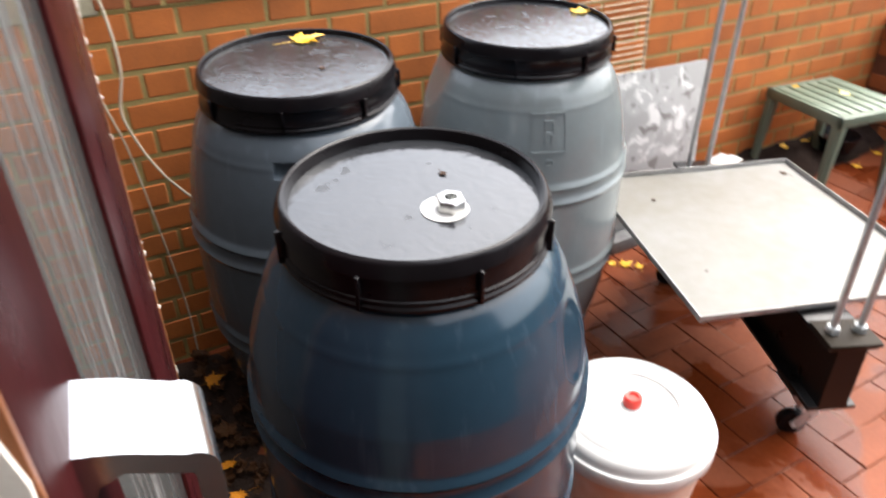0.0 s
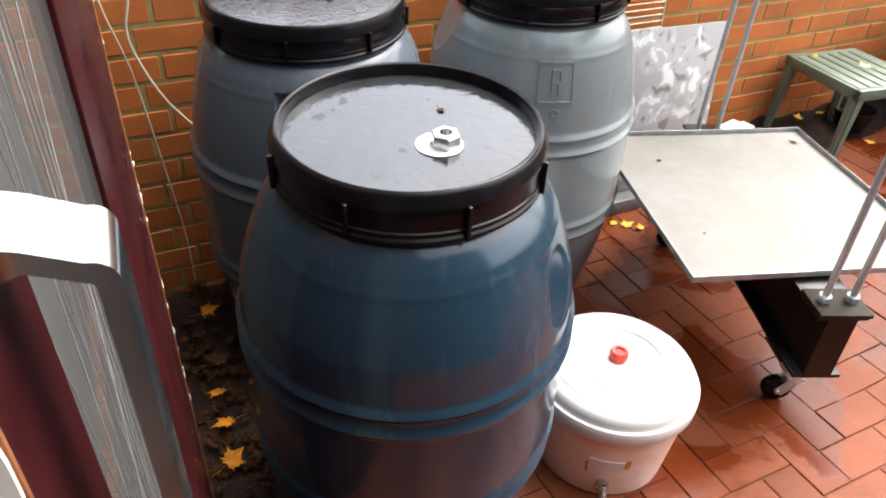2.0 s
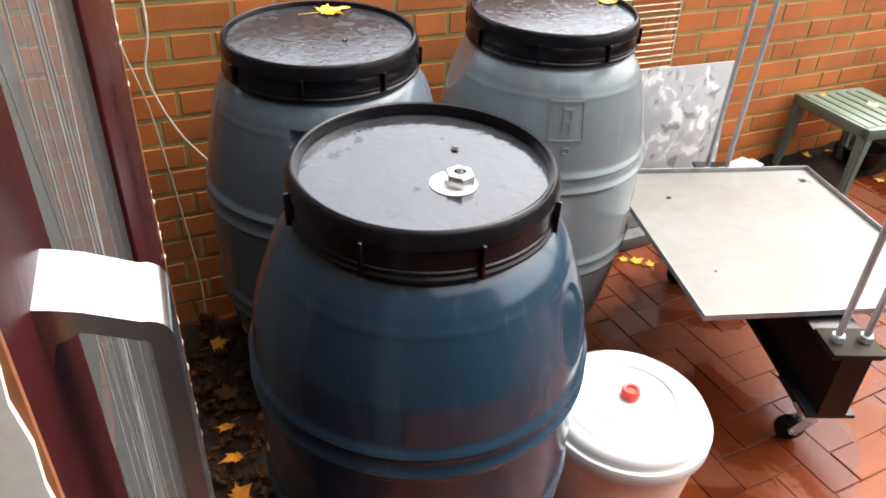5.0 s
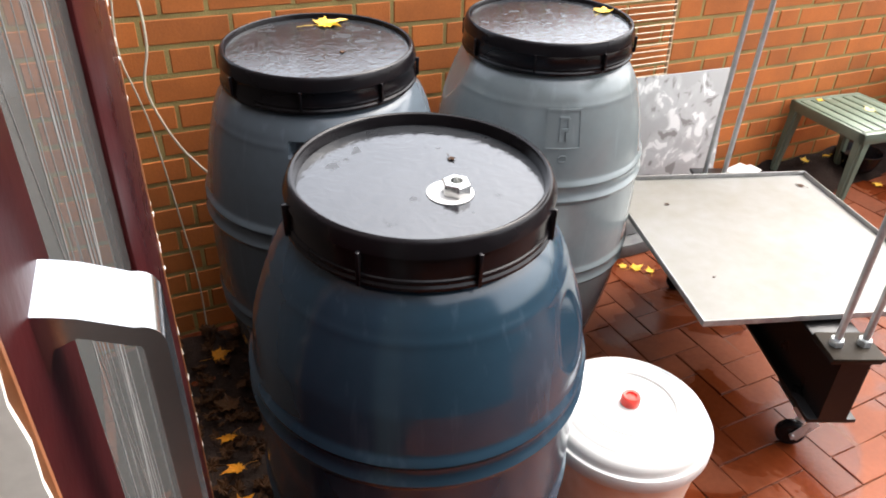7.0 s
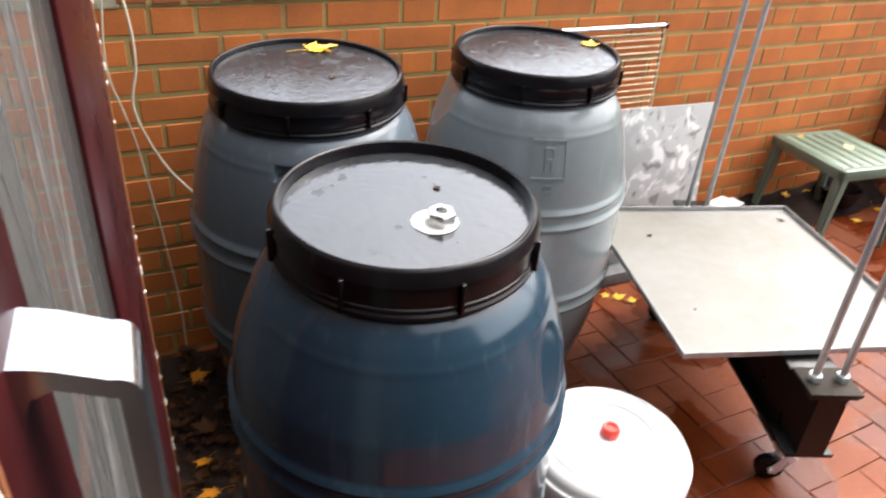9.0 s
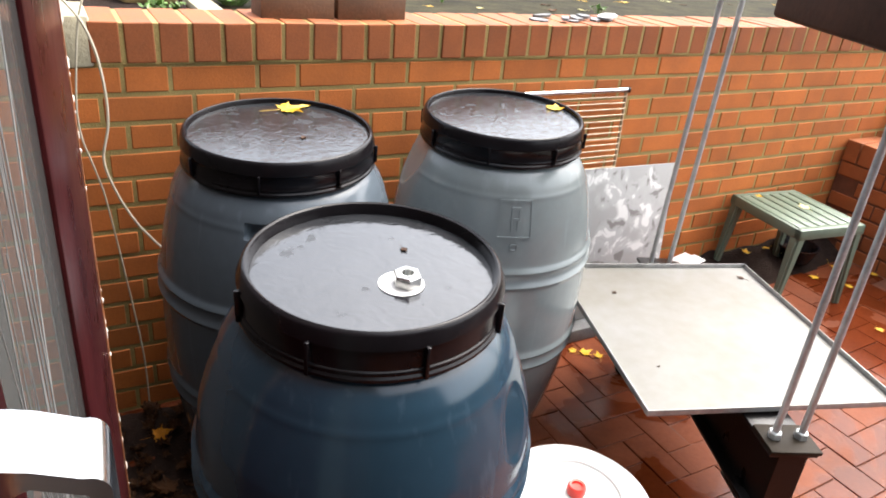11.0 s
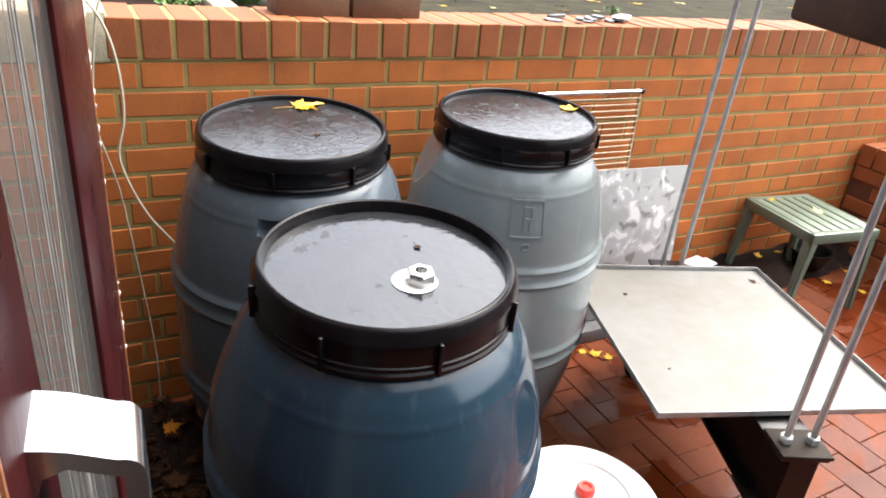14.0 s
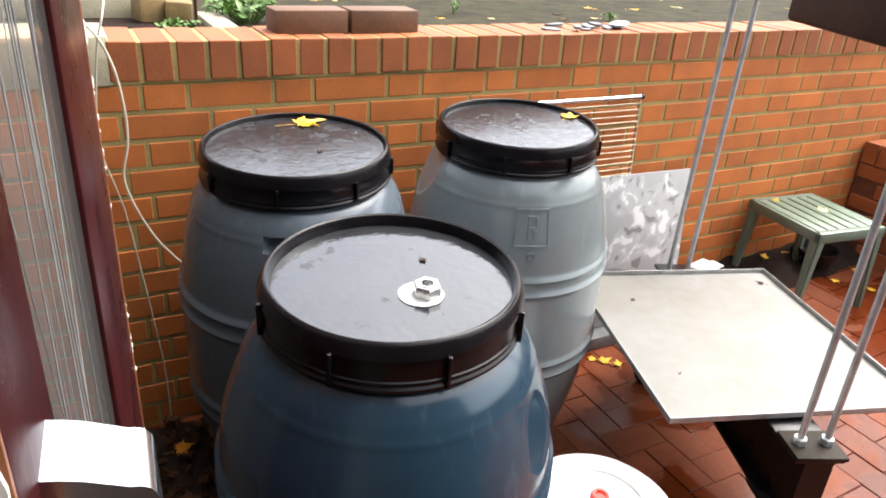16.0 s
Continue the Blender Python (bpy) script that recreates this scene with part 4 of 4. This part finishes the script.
def plant(name, cx, cy, cz, spread, height, count, leaf_size, label, seed, flowers=0):
    rng = random.Random(seed)
    top = thing(name, pose(cx, cy, cz), label, "plant")
    stems, leaves, blooms = bmesh.new(), bmesh.new(), bmesh.new()
    for k in range(count):
        a, r = rng.uniform(0, 2 * math.pi), spread * math.sqrt(rng.random())
        tip = Vector((r * math.cos(a), r * math.sin(a), height * rng.uniform(0.45, 1.0) * (1 - 0.4 * r / spread)))
        root = Vector((tip.x * 0.25, tip.y * 0.25, 0))
        mid = (root + tip) / 2 + Vector((0, 0, 0.15 * height))
        tube([root, mid, tip], 0.0016, 4, stems, caps=False)
        for q in range(4):
            p = mid.lerp(tip, q / 3) + Vector((rng.uniform(-1, 1), rng.uniform(-1, 1), rng.uniform(-0.5, 0.5))) * leaf_size * 0.7
            m = pose(p.x, p.y, p.z, rng.uniform(-50, 50), rng.uniform(-50, 50), rng.uniform(0, 360))
            L = leaf_size * rng.uniform(0.7, 1.2)
            v = [leaves.verts.new(m @ Vector(c)) for c in ((-L, 0, 0), (-0.3 * L, 0.42 * L, 0.1 * L), (L * 0.4, 0.36 * L, 0.08 * L), (L, 0, -0.1 * L), (L * 0.4, -0.36 * L, 0.08 * L), (-0.3 * L, -0.42 * L, 0.1 * L), (0, 0, 0))]
            for i in range(6):
                leaves.faces.new((v[6], v[i], v[(i + 1) % 6]))
        if k < flowers:
            for q in range(5):
                m = pose(tip.x, tip.y, tip.z + 0.004, 0, 0, q * 72 + k * 20) @ pose(0.008, 0, 0, 0, -25, 0)
                v = [blooms.verts.new(m @ Vector(c)) for c in ((-0.008, 0, 0), (0.002, 0.007, 0.001), (0.011, 0, 0), (0.002, -0.007, 0.001))]
                blooms.faces.new(v)
    part("stem", stems, FOLIAGE, top)
    part("foliage", leaves, FOLIAGE, top, smooth=False)
    if flowers:
        tagged(part("flower", blooms, YELLOW, top, "small yellow petals", smooth=False), kind="stuff")
    return top


plant("weed_clump", 0.40, 1.06, UPPER_Z, 0.15, 0.13, 70, 0.022, "low clump of bright green leafy weeds", 3)
plant("weed_clump", 0.12, 0.86, UPPER_Z, 0.09, 0.05, 14, 0.014, "low green weeds among broken bricks", 4)
plant("weed_tuft", 1.45, 1.27, UPPER_Z, 0.03, 0.08, 8, 0.012, "tiny green weed in the path", 5)
plant("weed_tuft", 2.2, 1.0, UPPER_Z, 0.05, 0.06, 8, 0.012, "tiny green weed in the path", 6)
plant("flowering_plant", 3.42, -0.03, 0.57, 0.19, 0.38, 150, 0.026, "green planter shrub with small yellow and white flowers", 7, flowers=46)
rng = random.Random(12)
for k in range(34):
    x, y = rng.uniform(0.8, 4.2), rng.uniform(0.4, 2.0)
    leaf(x, y, UPPER_Z + 0.003, rng.uniform(0.02, 0.045), rng.uniform(0, 360), (YELLOW, PALELEAF, BROWNLEAF)[k % 3], "fallen leaf on the damp concrete path", 100 + k)


# ---- bricks, coping and pavers ----
def brick_mesh(name, w, d, h, bevel, mat, segments=1):
    return mesh_of(box(-w / 2, w / 2, -d / 2, d / 2, -h / 2, h / 2, bevel, segments), name, mat, smooth=False)


STRETCHER = brick_mesh("stretcher", 0.215, 0.036, 0.0635, 0.0028, BRICK)
# darker brick colour stands for the weaker light on the planter wall
SHADED_STRETCHER = brick_mesh("shaded_stretcher", 0.215, 0.036, 0.0635, 0.0028, COPE)
HEADER = brick_mesh("header", 0.1025, 0.036, 0.0635, 0.0028, BRICK)
COPING = brick_mesh("coping", 0.0685, 0.218, 0.0985, 0.0032, COPE, 2)
PAVE = brick_mesh("paver", 0.1974, 0.0974, 0.05, 0.0018, PAVER)
rng = random.Random(21)


def piece(name, me, parent, m):
    ob = new(name, me)
    ob.parent = parent
    ob.matrix_parent_inverse = parent.matrix_world.inverted()
    ob.matrix_basis = m
    return ob


for course in range(14):
    z = COPE_Z - 0.0375 - course * 0.075
    if z < 0.0:
        continue
    shift = 0.0 if course % 2 == 0 else 0.16875
    for k in range(-4, 12):
        x = k * 0.3375 + shift
        for centre, me, half in ((x + 0.1125, STRETCHER, 0.11), (x + 0.28125, HEADER, 0.054)):
            if -0.80 < centre < 3.68 and (z > 0.33 or not 0.0 < centre < 1.1) and (z > 0.02):
                piece("brick", me, wall, pose(centre, 0.0216 + rng.uniform(-0.0012, 0.0012), z, rng.uniform(-0.4, 0.4), rng.uniform(-0.3, 0.3), rng.uniform(-0.3, 0.3)))
for k in range(50):
    x = -0.104 + 0.04 + k * 0.08 - 0.08
    if x > -0.16:
        piece("coping_brick", COPING, wall, pose(x, 0.1065 + rng.uniform(-0.003, 0.002), COPE_Z + 0.006 + 0.0492 + rng.uniform(-0.0015, 0.0015), rng.uniform(-0.4, 0.4), rng.uniform(-1.2, 1.2), rng.uniform(-0.5, 0.5)))
for course in range(8):
    z = 0.511 - course * 0.075
    for k in range(5):
        y = -0.115 - k * 0.225 - (0.1125 if course % 2 else 0)
        piece("brick", SHADED_STRETCHER, side_wall, pose(3.002, y, z, 0, 0, 90))
for k in range(12):
    piece("coping_brick", COPING, side_wall, pose(3.09, -0.04 - k * 0.078, 0.55 + 0.049, 0, 0, 90))

flat = []
for i in range(-20, 40):
    for j in range(-40, 1):
        q = (i - j + 3) % 4
        x0, y0 = 0.07 + 0.1 * i, 0.1 * j
        if q == 0:
            cx, cy, turn = x0 + 0.1, y0 + 0.05, 0
        elif q == 3:
            cx, cy, turn = x0 + 0.05, y0 + 0.1, 90
        else:
            continue
        if cx > 2.93 or cy > -0.04 or cx < -1.8 or cy < -3.2:
            continue
        tilt = -math.degrees(math.atan(0.072)) if cx > 1.45 else 0
        m = pose(cx, cy, FALL(cx) - 0.025 + rng.uniform(-0.0012, 0.0012), rng.uniform(-0.35, 0.35), tilt + rng.uniform(-0.35, 0.35), turn + rng.uniform(-0.5, 0.5)) if turn == 0 else \
            pose(cx, cy, FALL(cx) - 0.025 + rng.uniform(-0.0012, 0.0012), 0, tilt, 0) @ pose(0, 0, 0, rng.uniform(-0.35, 0.35), rng.uniform(-0.35, 0.35), 90 + rng.uniform(-0.5, 0.5))
        if 0.25 < cx < 2.98 and -1.62 < cy:
            piece("paver", PAVE, patio, m)
        else:
            flat.append(m)
verts, faces = [], []
src = [v.co.copy() for v in PAVE.vertices]
polys = [tuple(p.vertices) for p in PAVE.polygons]
for m in flat:
    base = len(verts)
    verts += [m @ v for v in src]
    faces += [tuple(base + i for i in p) for p in polys]
rest = bpy.data.meshes.new("outer_paving")
rest.from_pydata(verts, [], faces)
rest.materials.append(PAVER)
tagged(new("outer_paving", rest), "wet red block paving beyond the drums", "paving", kind="stuff")
